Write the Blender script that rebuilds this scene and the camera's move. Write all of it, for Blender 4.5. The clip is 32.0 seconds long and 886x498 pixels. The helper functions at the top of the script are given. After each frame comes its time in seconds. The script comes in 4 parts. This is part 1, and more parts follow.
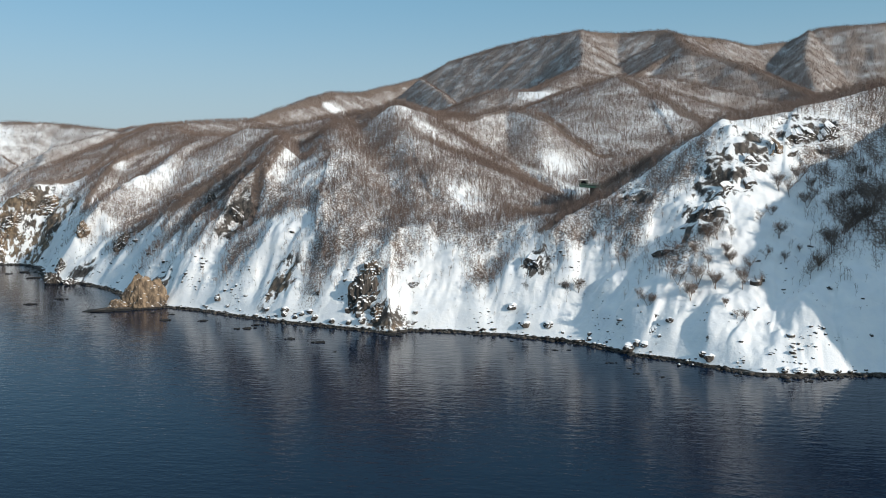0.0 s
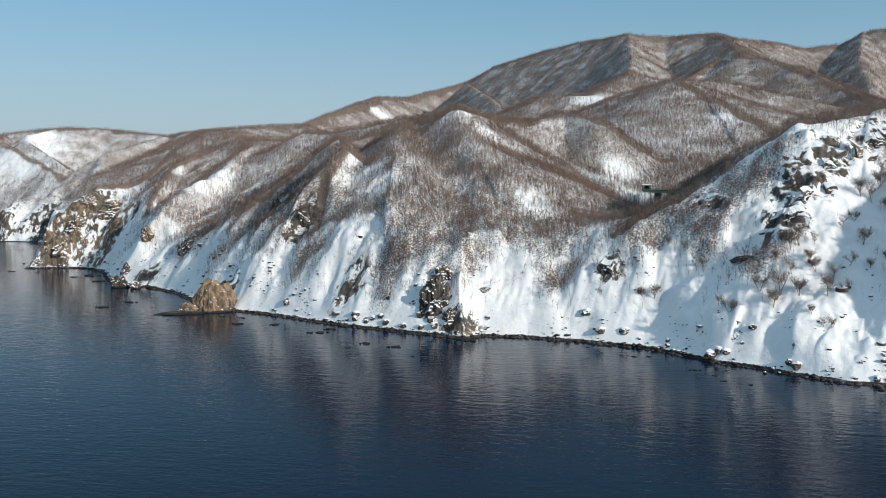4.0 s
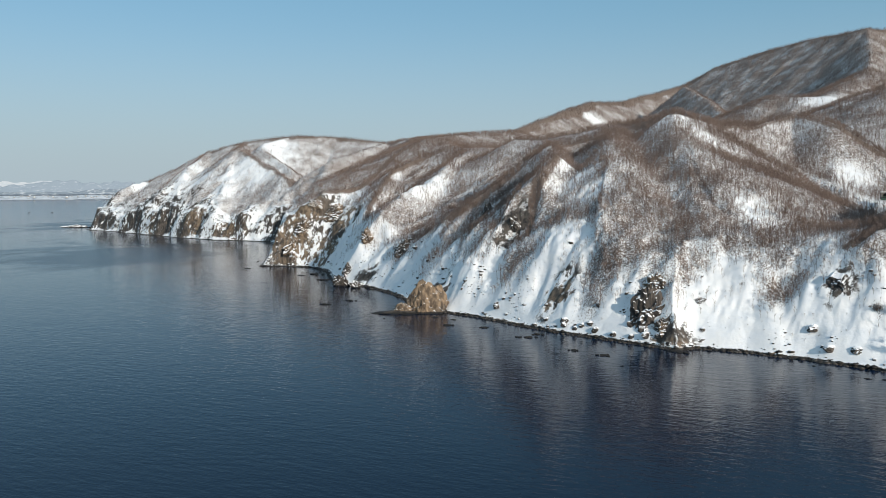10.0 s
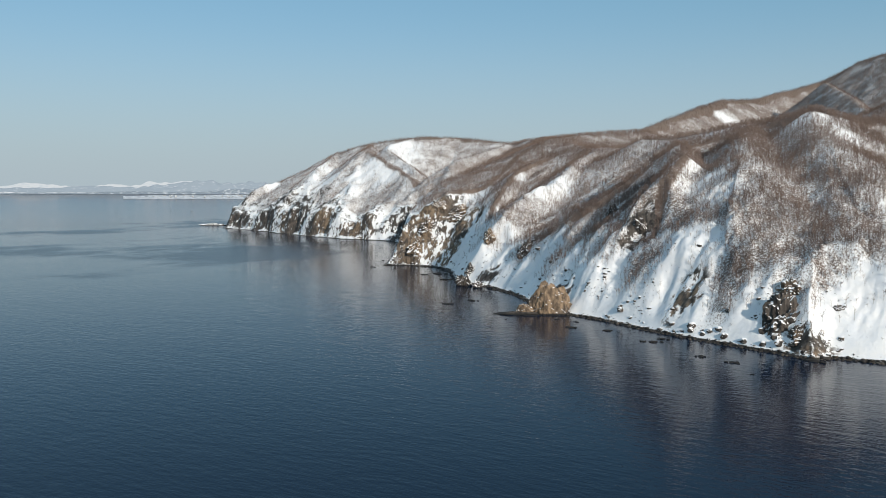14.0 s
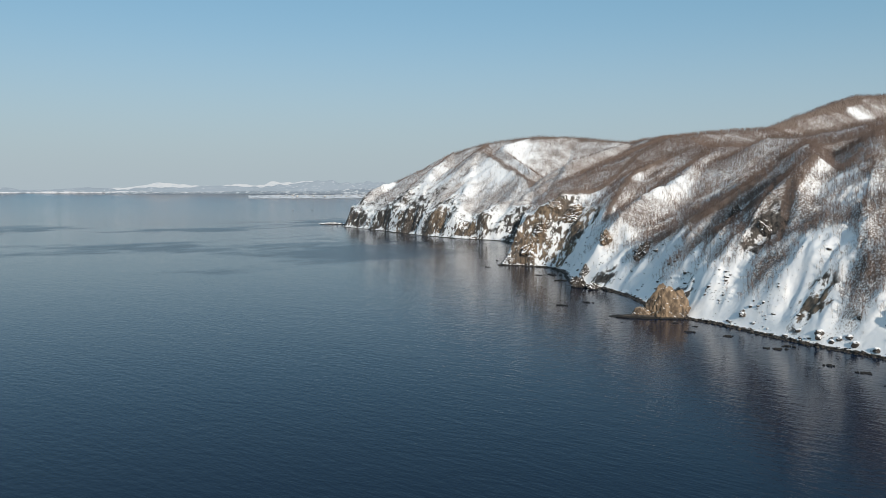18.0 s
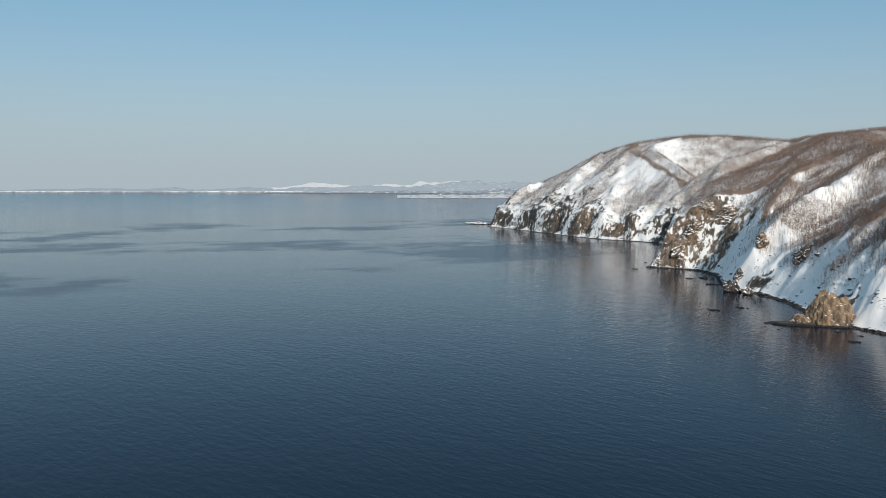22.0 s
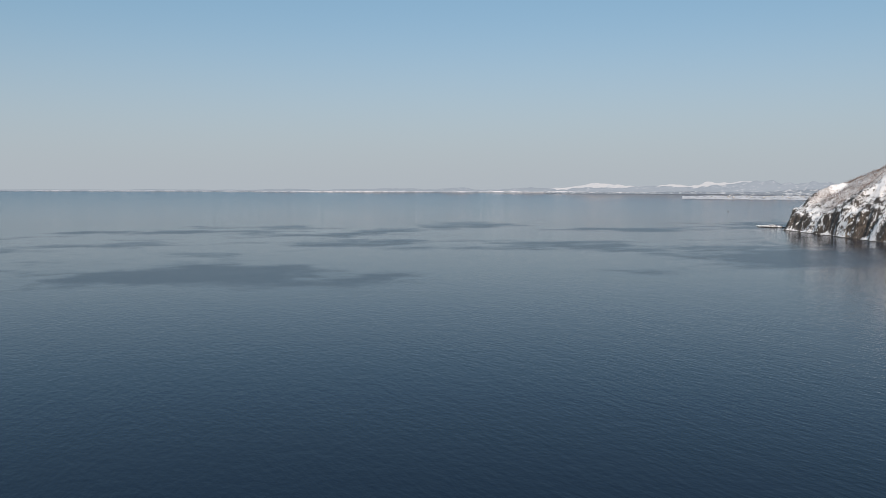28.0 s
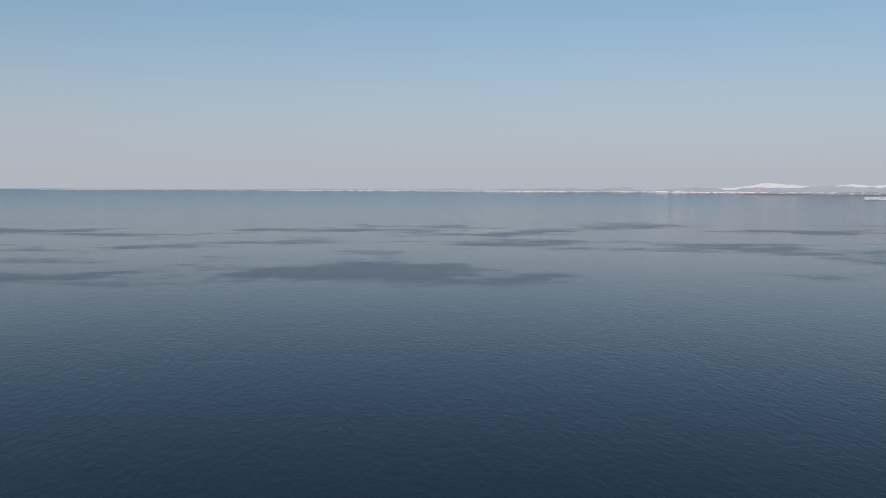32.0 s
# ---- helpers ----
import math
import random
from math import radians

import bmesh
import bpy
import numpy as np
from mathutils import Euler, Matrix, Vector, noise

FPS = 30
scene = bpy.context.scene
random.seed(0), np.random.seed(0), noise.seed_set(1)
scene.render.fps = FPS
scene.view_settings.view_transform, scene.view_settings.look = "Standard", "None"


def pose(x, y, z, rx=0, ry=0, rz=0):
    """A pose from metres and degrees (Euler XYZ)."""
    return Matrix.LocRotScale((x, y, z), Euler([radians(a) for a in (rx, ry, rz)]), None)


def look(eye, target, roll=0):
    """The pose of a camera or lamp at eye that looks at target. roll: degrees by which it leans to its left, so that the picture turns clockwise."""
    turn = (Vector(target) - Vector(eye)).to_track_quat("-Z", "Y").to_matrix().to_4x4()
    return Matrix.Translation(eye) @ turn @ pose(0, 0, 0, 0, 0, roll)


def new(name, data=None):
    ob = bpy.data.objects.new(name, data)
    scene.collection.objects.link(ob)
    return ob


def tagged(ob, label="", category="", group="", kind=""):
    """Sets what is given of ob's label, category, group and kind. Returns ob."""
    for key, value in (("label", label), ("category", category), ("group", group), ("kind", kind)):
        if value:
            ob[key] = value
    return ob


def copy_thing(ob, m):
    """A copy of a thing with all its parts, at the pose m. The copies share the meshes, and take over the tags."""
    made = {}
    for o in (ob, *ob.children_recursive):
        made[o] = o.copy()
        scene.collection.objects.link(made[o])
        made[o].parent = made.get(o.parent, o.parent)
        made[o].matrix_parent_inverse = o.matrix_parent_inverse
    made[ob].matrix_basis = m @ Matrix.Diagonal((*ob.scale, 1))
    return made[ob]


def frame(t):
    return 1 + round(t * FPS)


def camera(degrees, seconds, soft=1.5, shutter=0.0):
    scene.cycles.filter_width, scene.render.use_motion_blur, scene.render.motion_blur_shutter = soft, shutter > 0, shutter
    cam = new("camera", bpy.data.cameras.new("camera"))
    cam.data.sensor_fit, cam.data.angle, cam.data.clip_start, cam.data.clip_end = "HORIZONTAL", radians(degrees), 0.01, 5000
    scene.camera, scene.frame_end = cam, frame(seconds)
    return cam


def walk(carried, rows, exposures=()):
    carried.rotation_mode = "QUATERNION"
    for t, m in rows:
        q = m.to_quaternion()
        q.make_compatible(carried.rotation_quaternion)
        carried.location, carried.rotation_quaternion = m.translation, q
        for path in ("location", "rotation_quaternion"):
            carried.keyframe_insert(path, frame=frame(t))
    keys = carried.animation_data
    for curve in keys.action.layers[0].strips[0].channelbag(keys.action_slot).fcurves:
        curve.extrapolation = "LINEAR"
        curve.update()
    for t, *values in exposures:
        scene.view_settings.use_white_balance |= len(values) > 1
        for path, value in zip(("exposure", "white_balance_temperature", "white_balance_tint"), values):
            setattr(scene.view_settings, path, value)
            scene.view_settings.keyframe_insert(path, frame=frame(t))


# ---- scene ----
# ---- camera ----
cam = camera(54.0, 32.0, soft=0.65)
walk(cam, [
    (0, pose(-0.00, 0.00, 100.00, 85.263, 0, 8.994) @ pose(0, 0, 0, 0, 0, -0.333)),
    (0.5, pose(-4.21, -0.62, 100.01, 85.314, 0, 8.992) @ pose(0, 0, 0, 0, 0, -0.353)),
    (1, pose(-8.34, -1.21, 100.03, 85.364, 0, 8.987) @ pose(0, 0, 0, 0, 0, -0.363)),
    (1.5, pose(-12.37, -1.75, 100.04, 85.413, 0, 9.000) @ pose(0, 0, 0, 0, 0, -0.358)),
    (2, pose(-16.27, -2.23, 100.04, 85.458, 0, 9.021) @ pose(0, 0, 0, 0, 0, -0.372)),
    (2.5, pose(-19.90, -2.66, 100.04, 85.478, 0, 9.185) @ pose(0, 0, 0, 0, 0, -0.346)),
    (4.5, pose(-24.48, -3.85, 100.50, 85.642, 0, 12.459) @ pose(0, 0, 0, 0, 0, -0.353)),
    (5, pose(-24.49, -3.88, 100.50, 85.723, 0, 13.704) @ pose(0, 0, 0, 0, 0, -0.321)),
    (5.5, pose(-24.51, -3.92, 100.51, 85.770, 0, 14.874) @ pose(0, 0, 0, 0, 0, -0.292)),
    (6, pose(-24.55, -3.97, 100.52, 85.815, 0, 15.937) @ pose(0, 0, 0, 0, 0, -0.270)),
    (6.5, pose(-24.60, -4.03, 100.52, 85.865, 0, 17.298) @ pose(0, 0, 0, 0, 0, -0.234)),
    (7, pose(-24.65, -4.09, 100.53, 85.896, 0, 18.647) @ pose(0, 0, 0, 0, 0, -0.248)),
    (7.5, pose(-24.69, -4.15, 100.54, 85.928, 0, 19.809) @ pose(0, 0, 0, 0, 0, -0.218)),
    (8, pose(-24.74, -4.21, 100.54, 85.945, 0, 20.906) @ pose(0, 0, 0, 0, 0, -0.220)),
    (8.5, pose(-24.78, -4.27, 100.55, 85.957, 0, 21.951) @ pose(0, 0, 0, 0, 0, -0.202)),
    (9, pose(-24.81, -4.33, 100.55, 85.973, 0, 22.979) @ pose(0, 0, 0, 0, 0, -0.195)),
    (9.5, pose(-24.84, -4.39, 100.54, 85.987, 0, 24.031) @ pose(0, 0, 0, 0, 0, -0.159)),
    (10, pose(-24.84, -4.43, 100.54, 85.998, 0, 25.079) @ pose(0, 0, 0, 0, 0, -0.107)),
    (10.5, pose(-24.83, -4.47, 100.54, 86.007, 0, 26.119) @ pose(0, 0, 0, 0, 0, -0.110)),
    (11, pose(-24.81, -4.50, 100.54, 86.015, 0, 27.095) @ pose(0, 0, 0, 0, 0, -0.077)),
    (11.5, pose(-24.80, -4.52, 100.56, 86.017, 0, 28.037) @ pose(0, 0, 0, 0, 0, -0.052)),
    (12, pose(-24.79, -4.54, 100.58, 86.024, 0, 29.017) @ pose(0, 0, 0, 0, 0, -0.059)),
    (12.5, pose(-24.77, -4.56, 100.60, 86.024, 0, 30.028) @ pose(0, 0, 0, 0, 0, -0.026)),
    (13, pose(-24.76, -4.57, 100.62, 86.034, 0, 31.078) @ pose(0, 0, 0, 0, 0, -0.022)),
    (13.5, pose(-24.75, -4.59, 100.65, 86.037, 0, 32.123) @ pose(0, 0, 0, 0, 0, -0.023)),
    (14, pose(-24.75, -4.60, 100.68, 86.036, 0, 33.159) @ pose(0, 0, 0, 0, 0, 0.008)),
    (14.5, pose(-24.73, -4.61, 100.70, 86.035, 0, 34.167) @ pose(0, 0, 0, 0, 0, 0.039)),
    (16.5, pose(-24.41, -4.74, 101.03, 86.022, 0, 38.053) @ pose(0, 0, 0, 0, 0, 0.042)),
    (17, pose(-24.37, -4.75, 101.06, 86.017, 0, 38.865) @ pose(0, 0, 0, 0, 0, 0.063)),
    (17.5, pose(-24.34, -4.76, 101.08, 86.019, 0, 39.694) @ pose(0, 0, 0, 0, 0, 0.067)),
    (18, pose(-24.31, -4.76, 101.11, 86.021, 0, 40.723) @ pose(0, 0, 0, 0, 0, 0.062)),
    (18.5, pose(-24.29, -4.76, 101.15, 86.012, 0, 41.832) @ pose(0, 0, 0, 0, 0, 0.045)),
    (19, pose(-24.28, -4.76, 101.19, 86.015, 0, 42.940) @ pose(0, 0, 0, 0, 0, 0.062)),
    (19.5, pose(-24.27, -4.76, 101.22, 86.015, 0, 44.042) @ pose(0, 0, 0, 0, 0, 0.080)),
    (20, pose(-24.26, -4.75, 101.26, 86.018, 0, 45.147) @ pose(0, 0, 0, 0, 0, 0.063)),
    (20.5, pose(-24.26, -4.75, 101.31, 86.017, 0, 46.264) @ pose(0, 0, 0, 0, 0, 0.078)),
    (21, pose(-24.25, -4.74, 101.34, 86.006, 0, 47.483) @ pose(0, 0, 0, 0, 0, 0.108)),
    (21.5, pose(-24.26, -4.74, 101.38, 86.004, 0, 48.862) @ pose(0, 0, 0, 0, 0, 0.084)),
    (22, pose(-24.27, -4.73, 101.41, 85.999, 0, 50.296) @ pose(0, 0, 0, 0, 0, 0.114)),
    (22.5, pose(-24.27, -4.72, 101.45, 85.998, 0, 52.071) @ pose(0, 0, 0, 0, 0, 0.120)),
    (23, pose(-24.28, -4.72, 101.47, 85.997, 0, 53.903) @ pose(0, 0, 0, 0, 0, 0.137)),
    (23.5, pose(-24.28, -4.71, 101.49, 85.995, 0, 55.716) @ pose(0, 0, 0, 0, 0, 0.138)),
    (24, pose(-24.27, -4.70, 101.51, 85.986, 0, 57.456) @ pose(0, 0, 0, 0, 0, 0.176)),
    (24.5, pose(-24.26, -4.69, 101.52, 85.978, 0, 59.091) @ pose(0, 0, 0, 0, 0, 0.163)),
    (25, pose(-24.26, -4.68, 101.52, 85.980, 0, 60.703) @ pose(0, 0, 0, 0, 0, 0.131)),
    (25.5, pose(-24.25, -4.68, 101.52, 85.980, 0, 62.227) @ pose(0, 0, 0, 0, 0, 0.137)),
    (27.5, pose(-24.14, -4.59, 101.49, 85.967, 0, 67.422) @ pose(0, 0, 0, 0, 0, 0.170)),
    (28, pose(-24.14, -4.59, 101.49, 85.971, 0, 68.661) @ pose(0, 0, 0, 0, 0, 0.213)),
    (28.5, pose(-24.14, -4.60, 101.49, 85.958, 0, 69.901) @ pose(0, 0, 0, 0, 0, 0.240)),
    (29, pose(-24.14, -4.60, 101.49, 85.947, 0, 71.223) @ pose(0, 0, 0, 0, 0, 0.259)),
    (29.5, pose(-24.14, -4.61, 101.49, 85.944, 0, 72.569) @ pose(0, 0, 0, 0, 0, 0.290)),
    (30, pose(-24.14, -4.61, 101.49, 85.927, 0, 73.888) @ pose(0, 0, 0, 0, 0, 0.289)),
    (30.5, pose(-24.14, -4.61, 101.49, 85.929, 0, 75.210) @ pose(0, 0, 0, 0, 0, 0.316)),
    (31, pose(-24.14, -4.61, 101.49, 85.928, 0, 76.536) @ pose(0, 0, 0, 0, 0, 0.305)),
    (31.5, pose(-24.14, -4.61, 101.49, 85.924, 0, 77.833) @ pose(0, 0, 0, 0, 0, 0.291)),
    (32, pose(-24.14, -4.61, 101.49, 85.918, 0, 79.124) @ pose(0, 0, 0, 0, 0, 0.278)),
], exposures=[(0, 0.12, 6380, 6), (8, 0.11, 6420, 6), (20, 0.04, 6620, 8), (25, 0.03, 6700, 10), (30, 0.03, 6950, 18), (32, 0.03, 6950, 19)])
# ---- world, sun ----
SUN_AZ, SUN_EL = 121.0, 21.0          # degrees clockwise from +y, and above the horizon
sun_way = Vector((math.sin(radians(SUN_AZ)) * math.cos(radians(SUN_EL)), math.cos(radians(SUN_AZ)) * math.cos(radians(SUN_EL)), math.sin(radians(SUN_EL))))
world = bpy.data.worlds.new("winter_sky")
scene.world = world
world.use_nodes = True
wn, wl = world.node_tree.nodes, world.node_tree.links
wn.clear()
sky = wn.new("ShaderNodeTexSky")
sky.sky_type, sky.sun_disc = "NISHITA", False
sky.sun_elevation, sky.sun_rotation = radians(SUN_EL), radians(SUN_AZ)
sky.altitude, sky.air_density, sky.dust_density, sky.ozone_density = 100.0, 0.8, 0.8, 1.5
sky_bg = wn.new("ShaderNodeBackground")
sky_bg.inputs["Strength"].default_value = 0.125
sky_out = wn.new("ShaderNodeOutputWorld")
veil = wn.new("ShaderNodeMix")           # the pale winter haze over the whole sky
veil.data_type = "RGBA"
veil.inputs[0].default_value = 0.6
veil.inputs[7].default_value = (1.3, 2.85, 3.85, 1)
wl.new(sky.outputs[0], veil.inputs[6])
over = wn.new("ShaderNodeTexCoord")      # paler towards the horizon, all the way round
high = wn.new("ShaderNodeSeparateXYZ")
fade = wn.new("ShaderNodeMapRange")
fade.interpolation_type = "SMOOTHSTEP"
fade.inputs[1].default_value, fade.inputs[2].default_value = 0.22, -0.03
haze = wn.new("ShaderNodeMix")
haze.data_type = "RGBA"
haze.inputs[7].default_value = (3.2, 3.75, 4.2, 1)
wl.new(over.outputs["Generated"], high.inputs[0])
wl.new(high.outputs[2], fade.inputs[0])
wl.new(fade.outputs[0], haze.inputs[0])
wl.new(veil.outputs[2], haze.inputs[6])
lofty = wn.new("ShaderNodeMapRange")     # unseen upper sky, made paler and brighter to lift the shade below
lofty.interpolation_type = "SMOOTHSTEP"
lofty.inputs[1].default_value, lofty.inputs[2].default_value = 0.3, 0.85
zenith_fill = wn.new("ShaderNodeMix")
zenith_fill.data_type = "RGBA"
zenith_fill.inputs[7].default_value = (2.3, 3.1, 3.9, 1)
wl.new(high.outputs[2], lofty.inputs[0])
wl.new(lofty.outputs[0], zenith_fill.inputs[0])
wl.new(haze.outputs[2], zenith_fill.inputs[6])
wl.new(zenith_fill.outputs[2], sky_bg.inputs["Color"])
wl.new(sky_bg.outputs[0], sky_out.inputs["Surface"])
sun_data = bpy.data.lights.new("sun", "SUN")
sun_data.energy, sun_data.angle, sun_data.color = 3.75, radians(0.5), (1.0, 0.89, 0.78)
sun = new("sun", sun_data)
sun.matrix_world = look(sun_way * 500.0, (0, 0, 0))

# ---- the lie of the land ----
# terrain begin
SEED = 7


def lattice(ix, iy, k):
    """Repeatable random numbers from 0 to 1 on a whole-number grid."""
    n = (ix.astype(np.int64) * 374761393 + iy.astype(np.int64) * 668265263 + (k + SEED) * 974634541) & 0xFFFFFFFF
    n = ((n ^ (n >> 13)) * 1274126177) & 0xFFFFFFFF
    n = ((n ^ (n >> 16)) * 2246822519) & 0xFFFFFFFF
    return ((n ^ (n >> 15)) & 0xFFFFFF) / 16777215.0


def rough(x, y, size, k=0):
    """Smooth noise from -1 to 1 with features of that size."""
    u, v = np.asarray(x, float) / size, np.asarray(y, float) / size
    iu, iv = np.floor(u), np.floor(v)
    fu, fv = u - iu, v - iv
    total = 0.0
    su, sv = fu * fu * fu * (fu * (fu * 6 - 15) + 10), fv * fv * fv * (fv * (fv * 6 - 15) + 10)
    for a in (0, 1):
        for b in (0, 1):
            ang = lattice(iu + a, iv + b, k) * 6.2831853
            g = np.cos(ang) * (fu - a) + np.sin(ang) * (fv - b)
            total = total + g * (su if a else 1 - su) * (sv if b else 1 - sv)
    return total * 1.5


def step(a, b, v):
    s = np.clip((v - a) / (b - a), 0, 1)
    return s * s * (3 - 2 * s)


RIDGES = []
CRESTS = []


def ridge(name, crest, left, right, crown, wooded=0):
    """A crest line in metres, its fall to either side, how round its top is, and the width of thick wood along it."""
    RIDGES.append((np.array(crest, float), left, right, crown))
    if wooded:
        CRESTS.append((np.array(crest, float), wooded))


COAST = [(149, 455), (129, 450), (107, 445), (89, 447), (69, 461), (49, 479), (31, 489), (7, 514), (-9, 526), (-45, 540), (-81, 549), (-111, 550), (-120, 540), (-157, 554), (-202, 571), (-242, 591), (-283, 615), (-320, 630), (-358, 657), (-419, 724), (-458, 753), (-495, 775), (-523, 786), (-596, 887), (-641, 925), (-687, 924), (-714, 913), (-816, 1084), (-969, 1307), (-1019, 1346), (-1129, 1345), (-1240, 1372), (-1368, 1425), (-1512, 1485), (-1719, 1565)]
BACK_COAST = [(-1790, 1640), (-1850, 1850), (-1740, 2200), (-1560, 2800), (-1450, 3600)]
# how steep the shore faces are, by the run along the coast
STEEP_RUN = np.array([0, 1230, 1330, 1420, 1560, 1640, 1680, 1880, 2080, 2280, 2430, 2630, 2880, 3280, 3480, 4500]) + 45
STEEP = np.array([3.0, 3.0, 1.5, 1.2, 1.2, 1.4, 1.2, 1.2, 1.3, 1.6, 2.4, 2.0, 2.4, 2.6, 2.8, 2.2])
CRAGS = [(112, 608, 22), (92, 585, 20), (75, 560, 19), (40, 590, 10), (35, 605, 12), (148, 632, 20), (168, 640, 14), (60, 545, 10), (-125, 545, 16), (-215, 600, 14), (-326, 739, 14), (-279, 682, 15), (-286, 676, 10), (-345, 660, 16), (-620, 940, 34), (-672, 950, 32), (-692, 932, 30), (-655, 968, 26), (-480, 770, 18),
         (-1000, 1345, 60), (-1130, 1360, 60), (-1250, 1390, 70), (-1370, 1440, 80), (-1500, 1500, 80), (-1650, 1550, 90), (-1720, 1570, 80), (-30, 572, 10)]
OCHRE = [(-620, 940, 40), (-680, 945, 40), (-125, 550, 20), (-215, 600, 20), (-1240, 1385, 34), (-1130, 1360, 36), (-1420, 1450, 26)]
CLEARINGS = [(-178, 843, 12), (-143, 826, 14), (-258, 747, 14), (-236, 717, 14), (-215, 687, 16), (-65, 1371, 34), (-536, 1871, 30), (-314, 1007, 16), (102, 1078, 20), (-5, 844, 16), (-25, 891, 16), (-91, 681, 16), (-82, 661, 16), (-651, 982, 24), (-107, 570, 18), (-83, 562, 14), (-246, 623, 24), (-278, 634, 24), (-17, 562, 26), (7, 536, 30), (-1690, 1712, 26), (-652, 976, 30), (-630, 998, 26), (-1277, 1740, 36), (-1274, 1702, 30)]
CLEARINGS += [(-1238, 1697, 28), (-1222, 1548, 40), (-1248, 1521, 40), (-1157, 1523, 36), (-1227, 1458, 30), (-1452, 1643, 34), (-1414, 1559, 34), (-1421, 1537, 30), (-1343, 1528, 26), (-635, 1015, 16), (-653, 990, 18), (-478, 945, 20), (-485, 919, 16), (-589, 1041, 14)]
GROVES = [(8, 602, 22), (-11, 590, 18), (30, 610, 20), (49, 618, 18), (19, 591, 16), (182, 593, 20), (164, 569, 18), (-71, 619, 20), (-65, 599, 16), (-101, 642, 14), (-119, 623, 12), (-131, 592, 12), (-151, 705, 26), (-163, 659, 26), (-104, 647, 16), (-63, 581, 14), (-75, 617, 14), (-68, 711, 20), (19, 597, 22), (44, 592, 22), (0, 588, 20), (67, 605, 24), (32, 575, 18), (57, 539, 16), (167, 528, 22)]
GROVES += [(140, 516, 12), (-181, 598, 22), (-190, 584, 14), (-259, 646, 22), (-356, 721, 24), (-340, 731, 24), (-64, 771, 26), (-32, 629, 20), (-1471, 1765, 26), (-1315, 1560, 26), (-1290, 1504, 24), (-1286, 1475, 18), (-1002, 1426, 40), (-995, 1475, 40)]
GROVES += [(-1324, 1619, 24), (-1289, 1557, 26), (-1279, 1524, 26), (-1271, 1489, 26), (-1272, 1472, 22), (-1644, 1736, 26), (-1636, 1697, 22), (-1392, 1573, 20), (-1212, 1707, 30), (-1191, 1722, 40), (-1170, 1764, 40), (-1160, 1711, 36), (-1151, 1530, 14), (-1130, 1481, 30), (-1094, 1477, 28), (-1025, 1416, 26)]
GROVES += [(85, 612, 13), (70, 618, 14), (50, 610, 16), (30, 598, 16), (45, 598, 16), (15, 592, 16), (60, 598, 14), (30, 580, 14), (182, 642, 16), (204, 669, 18), (190, 631, 18), (167, 615, 14), (195, 619, 16), (186, 593, 14), (151, 607, 10), (154, 596, 10), (142, 582, 8), (178, 604, 10), (200, 649, 18)]
ridge("near_ridge", [(-27, 574, 53), (-7, 600, 72), (34, 624, 96), (65, 629, 116), (99, 632, 138), (136, 651, 143), (176, 672, 153), (221, 701, 166), (319, 766, 170)], 0.95, 0.8, 3)
ridge("near_rib", [(212, 572, 106), (153, 526, 67), (120, 491, 36)], 0.9, 0.9, 3)
ridge("crag_rib", [(101, 617, 133), (80, 564, 79), (64, 526, 47), (43, 483, 15)], 0.75, 0.8, 4)
ridge("near_back", [(-24, 595, 55), (-8, 630, 74), (36, 664, 101), (71, 686, 123), (109, 692, 144), (155, 703, 150), (192, 720, 161), (235, 744, 174)], 0.8, 0.8, 3, 11)
ridge("centre_hill", [(-186, 875, 173), (-222, 877, 166), (-272, 884, 151), (-301, 864, 142), (-322, 824, 119), (-338, 791, 102), (-365, 762, 81), (-407, 757, 63), (-458, 757, 54), (-474, 753, 35)], 0.8, 1.15, 3, 13)
ridge("centre_nose", [(-181, 847, 171), (-158, 785, 142), (-144, 728, 113), (-130, 678, 90), (-112, 630, 69)], 0.5, 0.8, 4)
ridge("centre_left_rib", [(-233, 837, 154), (-216, 740, 126), (-203, 687, 99), (-187, 647, 77)], 0.5, 0.75, 6)
ridge("spur", [(-302, 848, 142), (-265, 760, 126), (-232, 719, 92), (-193, 668, 66), (-151, 591, 46), (-137, 543, 36)], 0.75, 0.8, 3)
ridge("spur_left", [(-264, 746, 128), (-267, 703, 109), (-265, 669, 90), (-265, 639, 68), (-251, 621, 44)], 1, 0.8, 3, 9)
ridge("black_rib", [(-114, 681, 68), (-131, 621, 58), (-131, 575, 49), (-135, 535, 40)], 1, 0.5, 4)
ridge("rock_rib", [(-288, 719, 50), (-315, 681, 36), (-327, 636, 25)], 1, 0.9, 2)
ridge("saddle", [(-181, 851, 171), (-151, 908, 163), (-115, 953, 164), (-83, 1007, 178), (-43, 959, 164), (-6, 942, 136), (33, 938, 114)], 0.75, 0.8, 5, 14)
ridge("hill_c", [(-205, 1182, 185), (-119, 1244, 184), (-41, 1289, 202), (7, 1290, 229), (53, 1269, 240), (93, 1176, 205), (136, 1071, 159), (150, 1010, 140)], 0.5, 0.36, 6, 20)
ridge("hill_c_right", [(53, 1269, 240), (136, 1323, 238), (213, 1313, 219), (295, 1266, 190)], 0.55, 0.6, 7)
ridge("snow_shelf", [(-135, 1414, 236), (-62, 1399, 233), (-2, 1600, 290)], 0.4, 0.4, 12)
ridge("hill_d", [(198, 1940, 399), (203, 1688, 327), (273, 1576, 290), (323, 1465, 242), (339, 1358, 213)], 0.55, 0.55, 8, 24)
